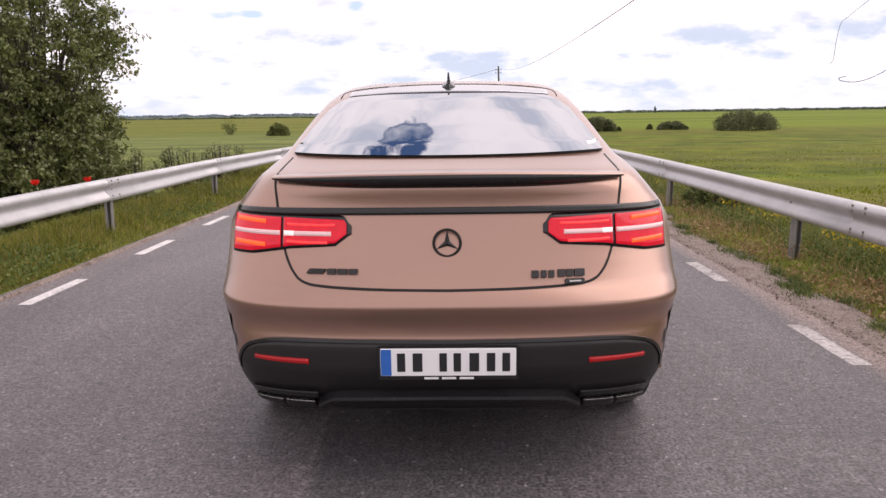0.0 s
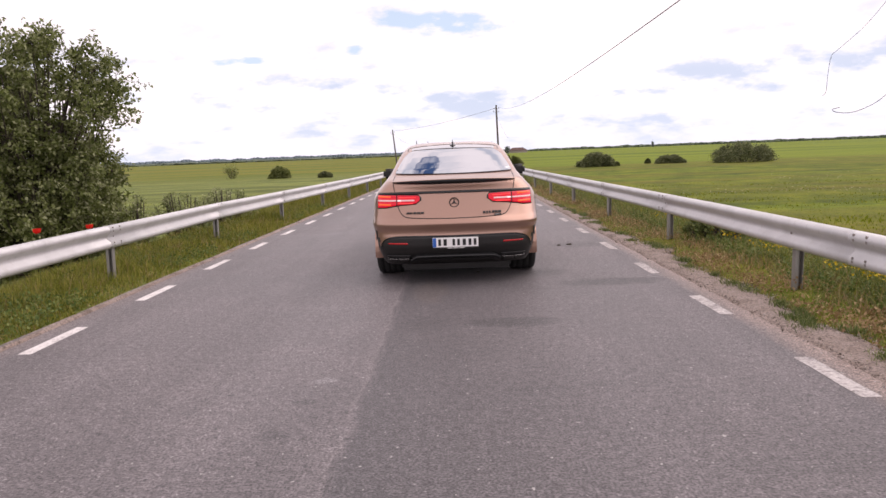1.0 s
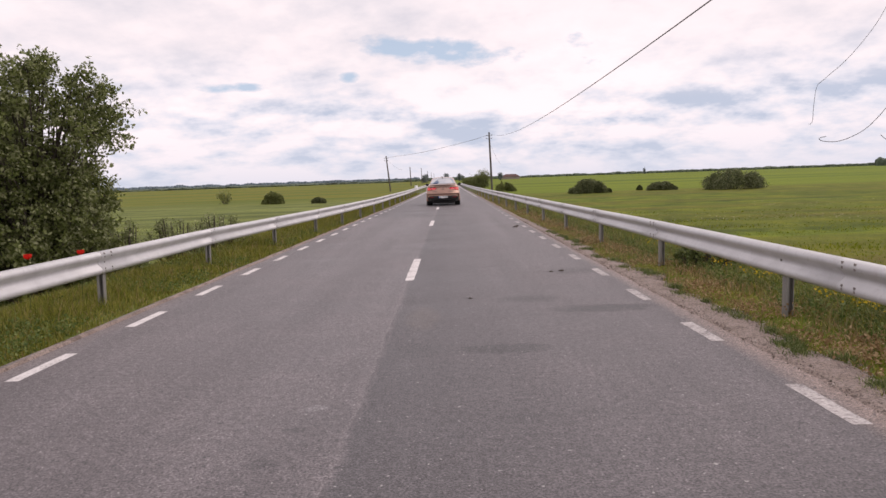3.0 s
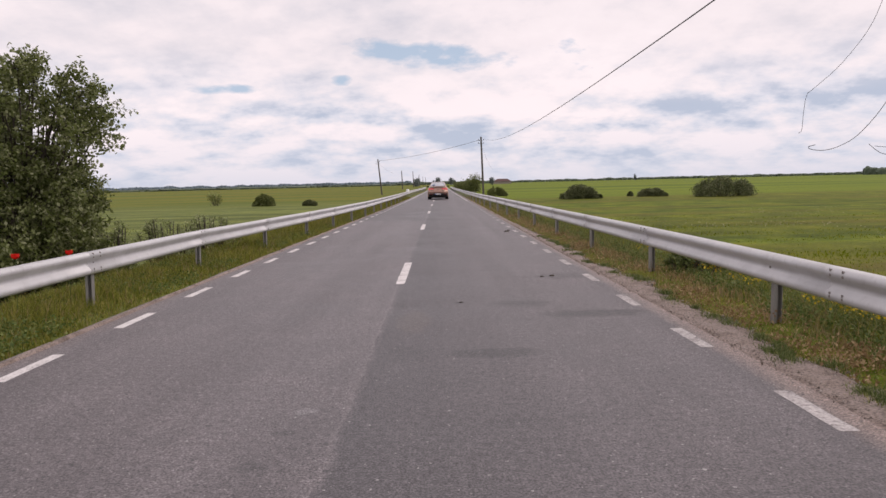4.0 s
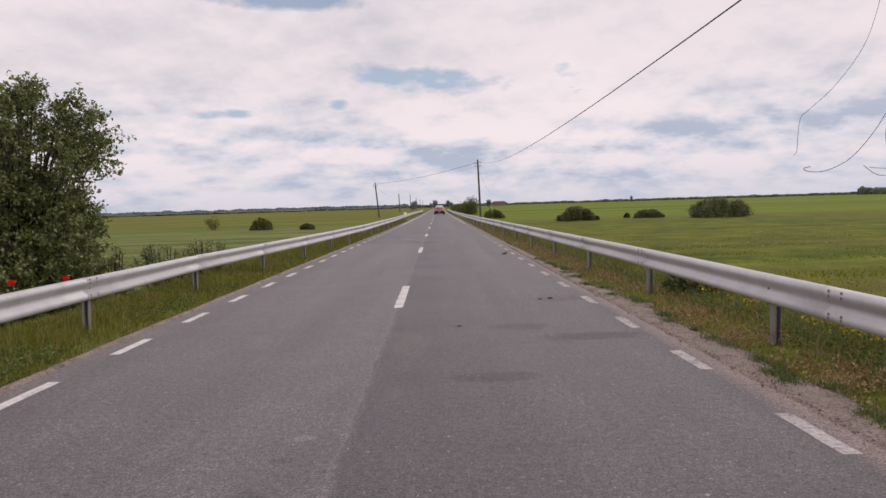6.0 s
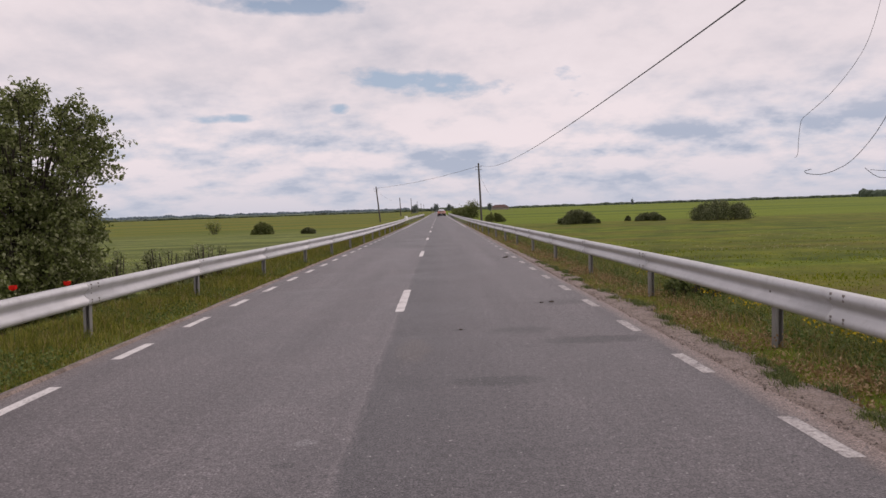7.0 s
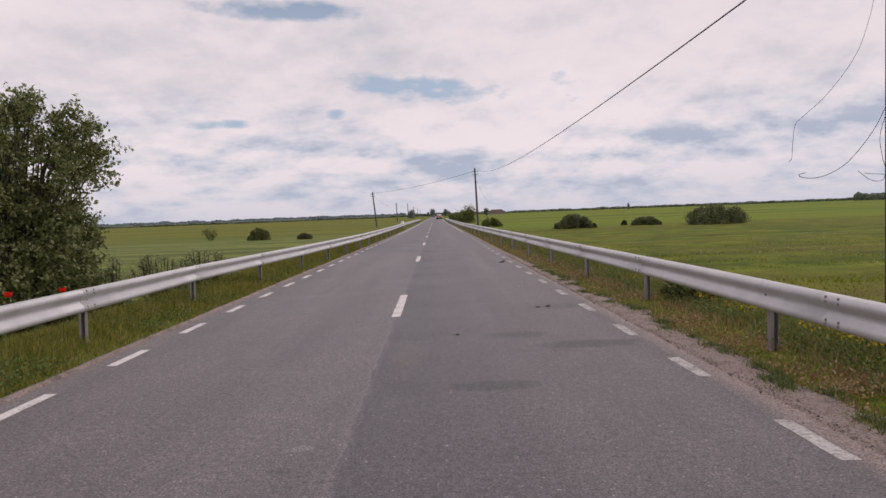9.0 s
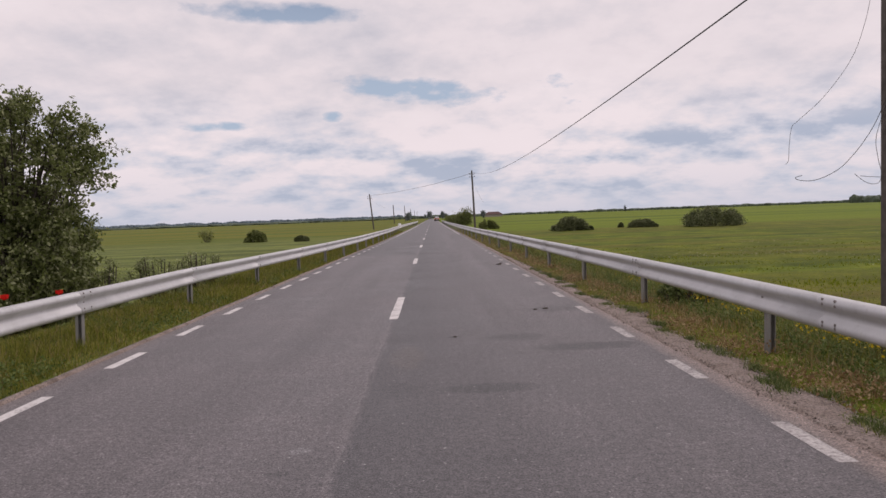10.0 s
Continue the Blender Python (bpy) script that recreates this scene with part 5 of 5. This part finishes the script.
FIELDGRASS = leafy("meadow blades", (0.105, 0.138, 0.009), (0.165, 0.200, 0.014), (0.240, 0.250, 0.026), 0.40)
PALEGRASS = leafy("pale meadow blades", (0.130, 0.160, 0.045), (0.200, 0.230, 0.070), (0.300, 0.310, 0.120), 0.35)
YELLOW = leafy("yellow petals", (0.50, 0.34, 0.010), (0.60, 0.43, 0.012), (0.65, 0.50, 0.03))
WHITEFLOWER = leafy("pale petals", (0.42, 0.42, 0.26), (0.50, 0.49, 0.32), (0.60, 0.58, 0.45))
PALELEAF = leafy("pale weed leaves", (0.150, 0.185, 0.070), (0.250, 0.285, 0.120), (0.400, 0.420, 0.230), 0.45)
POPPY = leafy("poppy petals", (0.55, 0.012, 0.008), (0.65, 0.02, 0.012), (0.70, 0.03, 0.015), 0.35)
DUSKLEAF = leafy("dark bush leaves", (0.066, 0.084, 0.036), (0.130, 0.150, 0.062), (0.225, 0.235, 0.125), 0.3)
OLIVELEAF = leafy("olive bush leaves", (0.085, 0.105, 0.030), (0.140, 0.165, 0.050), (0.230, 0.245, 0.090), 0.3)
# grey-blue distance haze is mixed into this leaf colour
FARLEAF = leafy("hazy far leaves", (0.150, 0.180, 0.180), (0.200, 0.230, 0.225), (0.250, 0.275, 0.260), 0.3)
STONE = leafy("brown and pale stones", (0.095, 0.075, 0.060), (0.260, 0.210, 0.180), (0.420, 0.370, 0.335), 0.0)
STEM = plain("green stem", (0.06, 0.10, 0.02), 0.7)
verge_grass()
meadow_grass()
flower_drifts()


def polar(az, dist):
    return math.sin(radians(az)) * dist, math.cos(radians(az)) * dist


def thicket_tree(base, height, radius, lobes, label, seed, leaf=0.075, per=8):
    """A many-stemmed tree: leafy boughs gathered in lobes, widest two thirds up, leafy to the ground."""
    rnd = np.random.default_rng(seed)
    t = new("willow_tree")
    t.location = base
    centres = []
    for _ in range(6000):
        if len(centres) >= lobes:
            break
        h = rnd.random() ** 0.85
        w = radius * float(np.interp(h, (0.0, 0.25, 0.45, 0.55, 0.68, 0.82, 0.93, 1.0), (0.92, 0.90, 0.82, 0.80, 0.96, 1.0, 0.86, 0.55)))
        a, r = rnd.uniform(0, 2 * math.pi), math.sqrt(rnd.uniform(0.02, 1.0)) * w
        c = Vector((r * math.cos(a), r * math.sin(a), 0.25 + h * (height - 0.45)))
        near = 0.31 if c.z < height * 0.45 else 0.37
        if all((c - q).length > near for q in centres):
            centres.append(c)
    verts, faces, tips = [], [], []

    def limb(points, radii, sides):
        v, f = tube(points, radii, sides)
        o = len(verts)
        verts.extend(v)
        faces.extend(tuple(q + o for q in g) for g in f)

    for k in range(8):
        a = 2 * math.pi * k / 8 + rnd.uniform(-0.3, 0.3)
        d = Vector((math.cos(a), math.sin(a), 0))
        limb([d * 0.12 + Vector((0, 0, -0.15)), d * radius * 0.16 + Vector((0, 0, height * 0.25)), d * radius * 0.30 + Vector((0, 0, height * 0.52)), d * radius * rnd.uniform(0.35, 0.6) + Vector((0, 0, height * 0.88))], [0.050, 0.038, 0.022, 0.006], 7)
    for c in centres:
        foot = Vector((c.x * 0.38, c.y * 0.38, max(0.0, c.z * 0.62 - 0.15)))
        bend = foot.lerp(c, 0.55) + Vector(rnd.normal(0, 0.08, 3))
        limb([foot, bend, c], [0.022, 0.014, 0.006], 5)
        size = rnd.uniform(0.24, 0.38)
        flow = (Vector((c.x, c.y, 0)).normalized() + Vector((0, 0, rnd.uniform(-0.3, 0.9)))) * 0.35
        for _ in range(13):
            d = Vector(rnd.normal(0, 1, 3)).normalized() + flow
            e = c + d * size * rnd.uniform(0.7, 1.35)
            e.z -= 0.05
            m = c.lerp(e, 0.5) + Vector((0, 0, 0.04))
            limb([c, m, e], [0.005, 0.004, 0.002], 3)
            for u in (0.4, 0.65, 0.85, 1.0) if c.z < height * 0.5 else (0.6, 0.8, 1.0):
                tips.append(tuple(c.lerp(e, u)))
    link_mesh("trunk", [tuple(v) for v in verts], faces, BARK, t, smooth=True)["label"] = "dark stems and boughs"
    leaf_cloud("crown", tips, 0.045, per, leaf, LEAF, t, rnd, 0.35)["label"] = "loose crown of narrow leaves"
    return tagged(t, label, "tree", "thicket beside the road")


thicket_tree((-7.80, 12.7, -0.6), 4.62, 1.53, 175, "dense green willow-like tree behind the guard rail", 5)
thicket_tree((-10.3, 12.4, -0.65), 4.65, 1.7, 150, "dense green willow-like tree behind the guard rail", 23)
thicket_tree((-10.4, 15.6, -0.7), 4.4, 1.7, 80, "tall green willow-like tree at the back of the thicket", 11, 0.09)
for i, (x, y, w, h) in enumerate(((-6.7, 13.6, 1.4, 1.25), (-6.2, 15.2, 1.4, 1.15), (-5.9, 17.2, 1.5, 1.0), (-6.6, 18.6, 1.6, 1.05))):
    bush(x, y, w, h, "leafy pale green weeds behind the guard rail", 40 + i, PALELEAF, n=300, leaf=0.06)
bush(4.05, 10.6, 1.15, 0.52, "low dark green weed at the foot of the rail", 61, BUSHLEAF, n=330, leaf=0.05)
for i, (x, y, w, h, m) in enumerate(((33.35, 80.0, 6.9, 2.25, DUSKLEAF), (16.6, 81.3, 4.2, 1.7, DUSKLEAF), (26.5, 86.0, 3.5, 1.05, DUSKLEAF), (24.6, 88.5, 0.6, 0.62, DUSKLEAF), (18.9, 81.5, 0.7, 0.5, DUSKLEAF), (-21.35, 82.0, 2.5, 1.55, OLIVELEAF), (-15.35, 79.5, 1.6, 0.7, DUSKLEAF), (8.8, 108.0, 3.2, 1.6, OLIVELEAF))):
    bush(x, y, w, h, "low dark green bush standing alone in the field", 70 + i, m, z=FIELD - 0.05, n=1100 if m is OLIVELEAF else 2400, leaf=0.15)
tree("shrub", (-29.9, 90.6, FIELD - 0.05), 2.0, 7, 0.10, 4, 0.20, PALEGRASS, "thin open pale green shrub alone in the field", 77, depth=1, category="bush", reach=1.1)


def poppy(x, y, h, seed):
    rnd = np.random.default_rng(seed)
    p = new("poppy")
    z = float(ground_z(np.array([x]), np.array([y]))[0])
    p.location = (x, y, z)
    v, f = tube([Vector((0, 0, -0.03)), Vector((0.01, 0.01, h * 0.5)), Vector((0.03, 0, h))], [0.004, 0.004, 0.003], 5)
    link_mesh("stem", [tuple(q) for q in v], f, STEM, p)
    verts, faces = [], []
    for k in range(4):
        a = k * math.pi / 2 + rnd.uniform(-0.2, 0.2)
        o = len(verts)
        for r, dz, w in ((0.0, 0.0, 0.012), (0.030, 0.022, 0.034), (0.040, 0.065, 0.026)):
            c, s = math.cos(a), math.sin(a)
            verts += [(0.03 + r * c - w * s, r * s + w * c, h + dz), (0.03 + r * c + w * s, r * s - w * c, h + dz)]
        faces += [(o, o + 1, o + 3, o + 2), (o + 2, o + 3, o + 5, o + 4)]
    link_mesh("petals", verts, faces, POPPY, p)
    tagged(p, "red poppy in bloom among dark leaves", "flower", "poppies")


poppy(-5.35, 8.43, 0.72, 1)
poppy(-5.15, 9.29, 0.66, 2)

# ---- poles, cables, and what stands far off ----
def pole(x, y, z, top, lean, label, arms=True, r=0.12):
    p = new("utility_pole")
    p.location = (x, y, z)
    v, f = tube([Vector((0, 0, -0.3)), Vector((lean[0] * 0.5, lean[1] * 0.5, (top - z) * 0.5)), Vector((lean[0], lean[1], top - z))], [r * 1.15, r, r * 0.8], 12)
    f = f + [tuple(range(len(v) - 12, len(v)))]
    link_mesh("shaft", [tuple(q) for q in v], f, POLEWOOD, p, smooth=False)
    if arms:
        for dz in (0.55, 1.0):
            for s in (-1, 1):
                bm = bmesh.new()
                box_bm(bm, 0.34, 0.05, 0.05, Matrix.Translation((lean[0] + s * 0.25, lean[1], top - z - dz)), 0.008)
                bmesh.ops.create_cone(bm, cap_ends=True, segments=8, radius1=0.055, radius2=0.04, depth=0.14, matrix=Matrix.Translation((lean[0] + s * 0.40, lean[1], top - z - dz + 0.09)))
                part("bracket", bm, POLEWOOD, p)
    return tagged(p, label, "utility pole", "poles beside the road")


def cable(name, pts, r, label):
    fine = []
    P = [Vector(p) for p in pts]
    for i in range(len(P) - 1):
        p0, p1, p2, p3 = P[max(0, i - 1)], P[i], P[i + 1], P[min(len(P) - 1, i + 2)]
        for k in range(8):
            t = k / 8
            fine.append(0.5 * ((2 * p1) + (p2 - p0) * t + (2 * p0 - 5 * p1 + 4 * p2 - p3) * t * t + (3 * p1 - p0 - 3 * p2 + p3) * t ** 3))
    fine.append(P[-1])
    v, f = tube(fine, [r] * len(fine), 6)
    return tagged(link_mesh(name, [tuple(q) for q in v], f, WIRE, smooth=True), label, "cable")


NEAR = (4.335, 6.25)
near_pole = pole(NEAR[0], NEAR[1], -0.2, 6.4, (0.0, 0.0), "weathered grey wooden pole close behind the rail", False, 0.14)
bm = bmesh.new()
box_bm(bm, 0.16, 0.02, 0.11, Matrix.Translation((-0.10, -0.145, 1.035)), 0.004)
tag_plate = part("label_plate", bm, plain("pale label", (0.55, 0.54, 0.52), 0.6), near_pole, "small pale plate")
bm = bmesh.new()
box_bm(bm, 0.08, 0.004, 0.05, Matrix.Translation((-0.10, -0.157, 1.035)))
part("label_bar", bm, POLEWOOD, tag_plate)
FAR1 = (6.55, 104.8)
pole(FAR1[0], FAR1[1], FIELD, 8.45, (-0.25, 0), "old wooden utility pole with insulators", True, 0.15)
pole(-12.9, 149.4, FIELD, 7.05, (-0.7, 0), "leaning old wooden utility pole", True, 0.15)
for i, (x, y, t) in enumerate(((-14.0, 250, 6.5), (-14.0, 352, 8.0), (-14, 450, 7.6), (-14, 545, 7.4), (-14, 640, 7.6))):
    pole(x, y, 0, t, (-0.2, 0), "distant wooden utility pole", False, 0.17)


def sag(a, b, low, n=14):
    """A hanging line from a to b through the height low at its deepest."""
    pts = []
    for i in range(n + 1):
        t = i / n
        p = Vector(a).lerp(Vector(b), t)
        p.z -= low * 4 * t * (1 - t)
        pts.append(p)
    return pts


# the low slack line ahead of the near pole
cable("cable", [(4.25 + 0.0229 * (y - 6.3), y, 4.25 + 4.6e-4 * (y - 12) ** 2) for y in np.linspace(6.25, 104.6, 16)], 0.0115, "thin black overhead cable sagging between poles")
cable("cable", sag((6.2, 104.8, 8.0), (-13.6, 149.4, 6.75), 0.5), 0.022, "thin black overhead cable between old poles")
cable("loose_wire", sag((6.5, 104.7, 6.7), (8.0, 104.7, 3.5), 0.35), 0.010, "thin slack wire hanging from an old pole")
cable("loose_wire", sag((-13.5, 149.3, 6.3), (-10.2, 149.3, 3.9), 0.3), 0.012, "thin slack wire hanging from an old pole")
cable("loose_wire", [(4.12, 6.2, 4.2), (4.06, 6.2, 3.45), (3.97, 6.2, 3.05), (3.84, 6.2, 2.76), (3.60, 6.2, 2.46), (3.37, 6.2, 2.26), (3.31, 6.2, 2.20), (3.285, 6.2, 2.04), (3.275, 6.2, 1.90), (3.245, 6.2, 1.865)], 0.0019, "broken thin wire dangling from the near pole")
cable("loose_wire", [(4.19, 6.22, 2.42), (4.07, 6.2, 2.195), (3.935, 6.2, 2.0), (3.77, 6.2, 1.828), (3.62, 6.2, 1.744), (3.49, 6.2, 1.709), (3.37, 6.2, 1.718), (3.34, 6.2, 1.743), (3.40, 6.2, 1.758)], 0.0028, "broken thin wire dangling from the near pole")
cable("loose_wire", [(4.19, 6.2, 2.40), (4.09, 6.2, 2.09), (4.106, 6.2, 1.888), (4.136, 6.2, 1.761), (4.113, 6.2, 1.672), (4.04, 6.2, 1.66), (3.967, 6.2, 1.691), (3.886, 6.2, 1.756)], 0.0024, "broken thin wire dangling from the near pole")
cable("loose_wire", [(4.19, 6.2, 1.716), (4.03, 6.2, 1.726), (3.94, 6.2, 1.736)], 0.0022, "broken thin wire dangling from the near pole")


def farm_house(x, y, w, d, h, seed):
    hs = new("farm_house")
    hs.location = (x, y, 0)
    bm = bmesh.new()
    box_bm(bm, w, d, h, Matrix.Translation((0, 0, h / 2)))
    part("wall", bm, plain("weathered render", (0.30, 0.26, 0.23), 0.9), hs)
    v = [(-w / 2 - 0.5, -d / 2 - 0.5, h), (w / 2 + 0.5, -d / 2 - 0.5, h), (w / 2 + 0.5, d / 2 + 0.5, h), (-w / 2 - 0.5, d / 2 + 0.5, h), (-w / 2 + 3, 0, h + 2.4), (w / 2 - 3, 0, h + 2.4)]
    link_mesh("roof", v, [(0, 1, 5, 4), (1, 2, 5), (2, 3, 4, 5), (3, 0, 4), (3, 2, 1, 0)], plain("red roof tiles", (0.085, 0.042, 0.036), 0.8), hs)
    return tagged(hs, "long low far farm building with a red roof", "house")


farm_house(54, 600, 15, 9, 2.0, 1)
for i, (az, d, h, w) in enumerate(((1.75, 165, 2.3, 3), (2.1, 160, 2.9, 3), (2.5, 155, 3.3, 3), (2.85, 150, 3.8, 3), (1.45, 190, 2.2, 2))):
    x, y = polar(az, d)
    tree("roadside_tree", (x, y, -0.6), h, 4, 0.30, 5, 0.28, OLIVELEAF, "small dark green tree at the roadside far ahead", 90 + i, depth=2, low=0.3, low_r=1.0, reach=1.5)
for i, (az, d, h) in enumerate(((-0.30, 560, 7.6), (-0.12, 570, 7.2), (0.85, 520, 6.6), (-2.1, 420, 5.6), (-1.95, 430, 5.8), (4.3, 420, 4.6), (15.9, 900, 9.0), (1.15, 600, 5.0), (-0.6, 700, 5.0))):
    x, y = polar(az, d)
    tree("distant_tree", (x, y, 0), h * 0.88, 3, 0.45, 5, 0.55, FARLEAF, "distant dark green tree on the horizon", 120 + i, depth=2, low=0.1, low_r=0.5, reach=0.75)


def far_wood(name, az0, az1, dist, height, count, mat, label, seed):
    """Rows of uneven low-sided crowns, one beside the other."""
    rnd = np.random.default_rng(seed)
    verts, faces = [], []
    for k in range(count):
        az = az0 + (az1 - az0) * (k + rnd.uniform(0, 1)) / count
        d = dist * rnd.uniform(0.94, 1.06)
        x, y = polar(az, d)
        span = radians(abs(az1 - az0)) * dist / count
        h = height * rnd.uniform(0.82, 1.05) * (0.85 + 0.4 * noise.noise((az * 0.9, seed, 0)))
        r = span * rnd.uniform(1.2, 2.4)
        o = len(verts)
        m = 9
        for zz, rr in ((-1, 1.0), (h * 0.45, 1.1), (h * 0.85, 0.9), (h, 0.5)):
            for j in range(m):
                a = 2 * math.pi * j / m
                q = rnd.uniform(0.8, 1.2)
                verts.append((x + math.cos(a) * r * rr * q, y + math.sin(a) * r * rr * q, zz * rnd.uniform(0.9, 1.1)))
        for i in range(3):
            for j in range(m):
                a, b = o + i * m + j, o + i * m + (j + 1) % m
                faces.append((a, b, b + m, a + m))
        faces.append(tuple(o + 3 * m + j for j in range(m)))
    return tagged(link_mesh(name, verts, faces, mat), label, "woods", kind="stuff")


# the pale blue haze of distance is put into both wood colours
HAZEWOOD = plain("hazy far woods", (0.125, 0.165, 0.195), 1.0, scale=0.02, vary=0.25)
WOOD = plain("far woods", (0.078, 0.102, 0.070), 1.0, scale=0.05, vary=0.35)
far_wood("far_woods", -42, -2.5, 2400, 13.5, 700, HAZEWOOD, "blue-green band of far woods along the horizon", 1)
far_wood("far_hedge", -40, -4, 900, 3.2, 110, WOOD, "broken dark hedge line across the far fields", 2)
far_wood("far_hedge", 4, 42, 1500, 5.5, 300, WOOD, "thin dark tree line across the far fields", 3)
far_wood("far_woods", 31.9, 42, 900, 9.5, 60, WOOD, "dark wood at the edge of the fields", 4)
far_wood("far_hedge", -4, 4, 1100, 5.0, 60, WOOD, "trees and hedges where the road vanishes", 5)


def far_van(x, y):
    v = new("van")
    v.location = (x, y, 0)
    bm = bmesh.new()
    box_bm(bm, 1.95, 4.8, 1.55, Matrix.Translation((0, 0, 1.2)), 0.18)
    part("body", bm, plain("white van paint", (0.75, 0.75, 0.75), 0.4), v)
    bm = bmesh.new()
    box_bm(bm, 1.6, 0.06, 0.55, Matrix.Translation((0, -2.40, 1.55)), 0.02)
    part("windscreen", bm, GLASS, v)
    for sx in (-0.8, 0.8):
        for sy in (-1.5, 1.5):
            bm = bmesh.new()
            bmesh.ops.create_cone(bm, cap_ends=True, segments=16, radius1=0.34, radius2=0.34, depth=0.22, matrix=Matrix.Translation((sx, sy, 0.34)) @ Matrix.Rotation(radians(90), 4, "Y"))
            part("wheel", bm, RUBBER, v)
    return tagged(v, "small white van far down the road", "van")


far_van(-1.5, 590)


def clod(x, y, r, seed):
    """A small dark lump of dirt with a few chips pressed into it."""
    rnd = np.random.default_rng(seed)
    bm = bmesh.new()
    bmesh.ops.create_icosphere(bm, subdivisions=2, radius=r)
    for v in bm.verts:
        v.co = Vector((v.co.x * rnd.uniform(0.9, 1.6), v.co.y * rnd.uniform(0.7, 1.1), max(-0.2 * r, v.co.z * rnd.uniform(0.35, 0.6))))
    me = bpy.data.meshes.new("dirt_clod")
    bm.to_mesh(me)
    bm.free()
    me.materials.append(BARK)
    ob = new("dirt_clod", me)
    ob.location = (x, y, 0.15 * r)
    return tagged(ob, "small dark clod of dirt on the asphalt", "dirt clod", "clods on the road")


for i, (x, y, r) in enumerate(((1.95, 20.4, 0.06), (2.05, 20.9, 0.04), (1.72, 10.6, 0.035), (1.55, 10.55, 0.025), (0.22, 8.4, 0.02))):
    clod(x, y, r, i)


def motions():
    # the tail squats while the car pulls away
    def squat(t):
        return float(np.interp(t, (0, 0.3, 0.5, 1.0, 2.0, 4.0, 7.0, 10.0), (0.0, 0.022, 0.040, 0.060, 0.056, 0.04, 0.02, 0.01)))
    walk(car, [(t, pose(x, y, -squat(t), math.degrees(squat(t) / AXLES[1]))) for t, x, y in CAR])
    # the wheels roll with the car, up to the fastest turn that the picture rate can carry
    ts = [c[0] for c in CAR]
    ys = [c[2] for c in CAR]
    rows, turn, last = [], 0.0, ys[0]
    for k in range(0, 301):
        y = float(np.interp(k / 30, ts, ys))
        turn += min((y - last) / 0.378, 1.3)
        last = y
        rows.append((k / 30, -math.degrees(turn)))
    for wheel in wheels:
        at = tuple(wheel.location)
        up = 1 - at[1] / AXLES[1]
        walk(wheel, [(t, pose(at[0], at[1], at[2] + up * squat(t), a)) for t, a in rows])


motions()
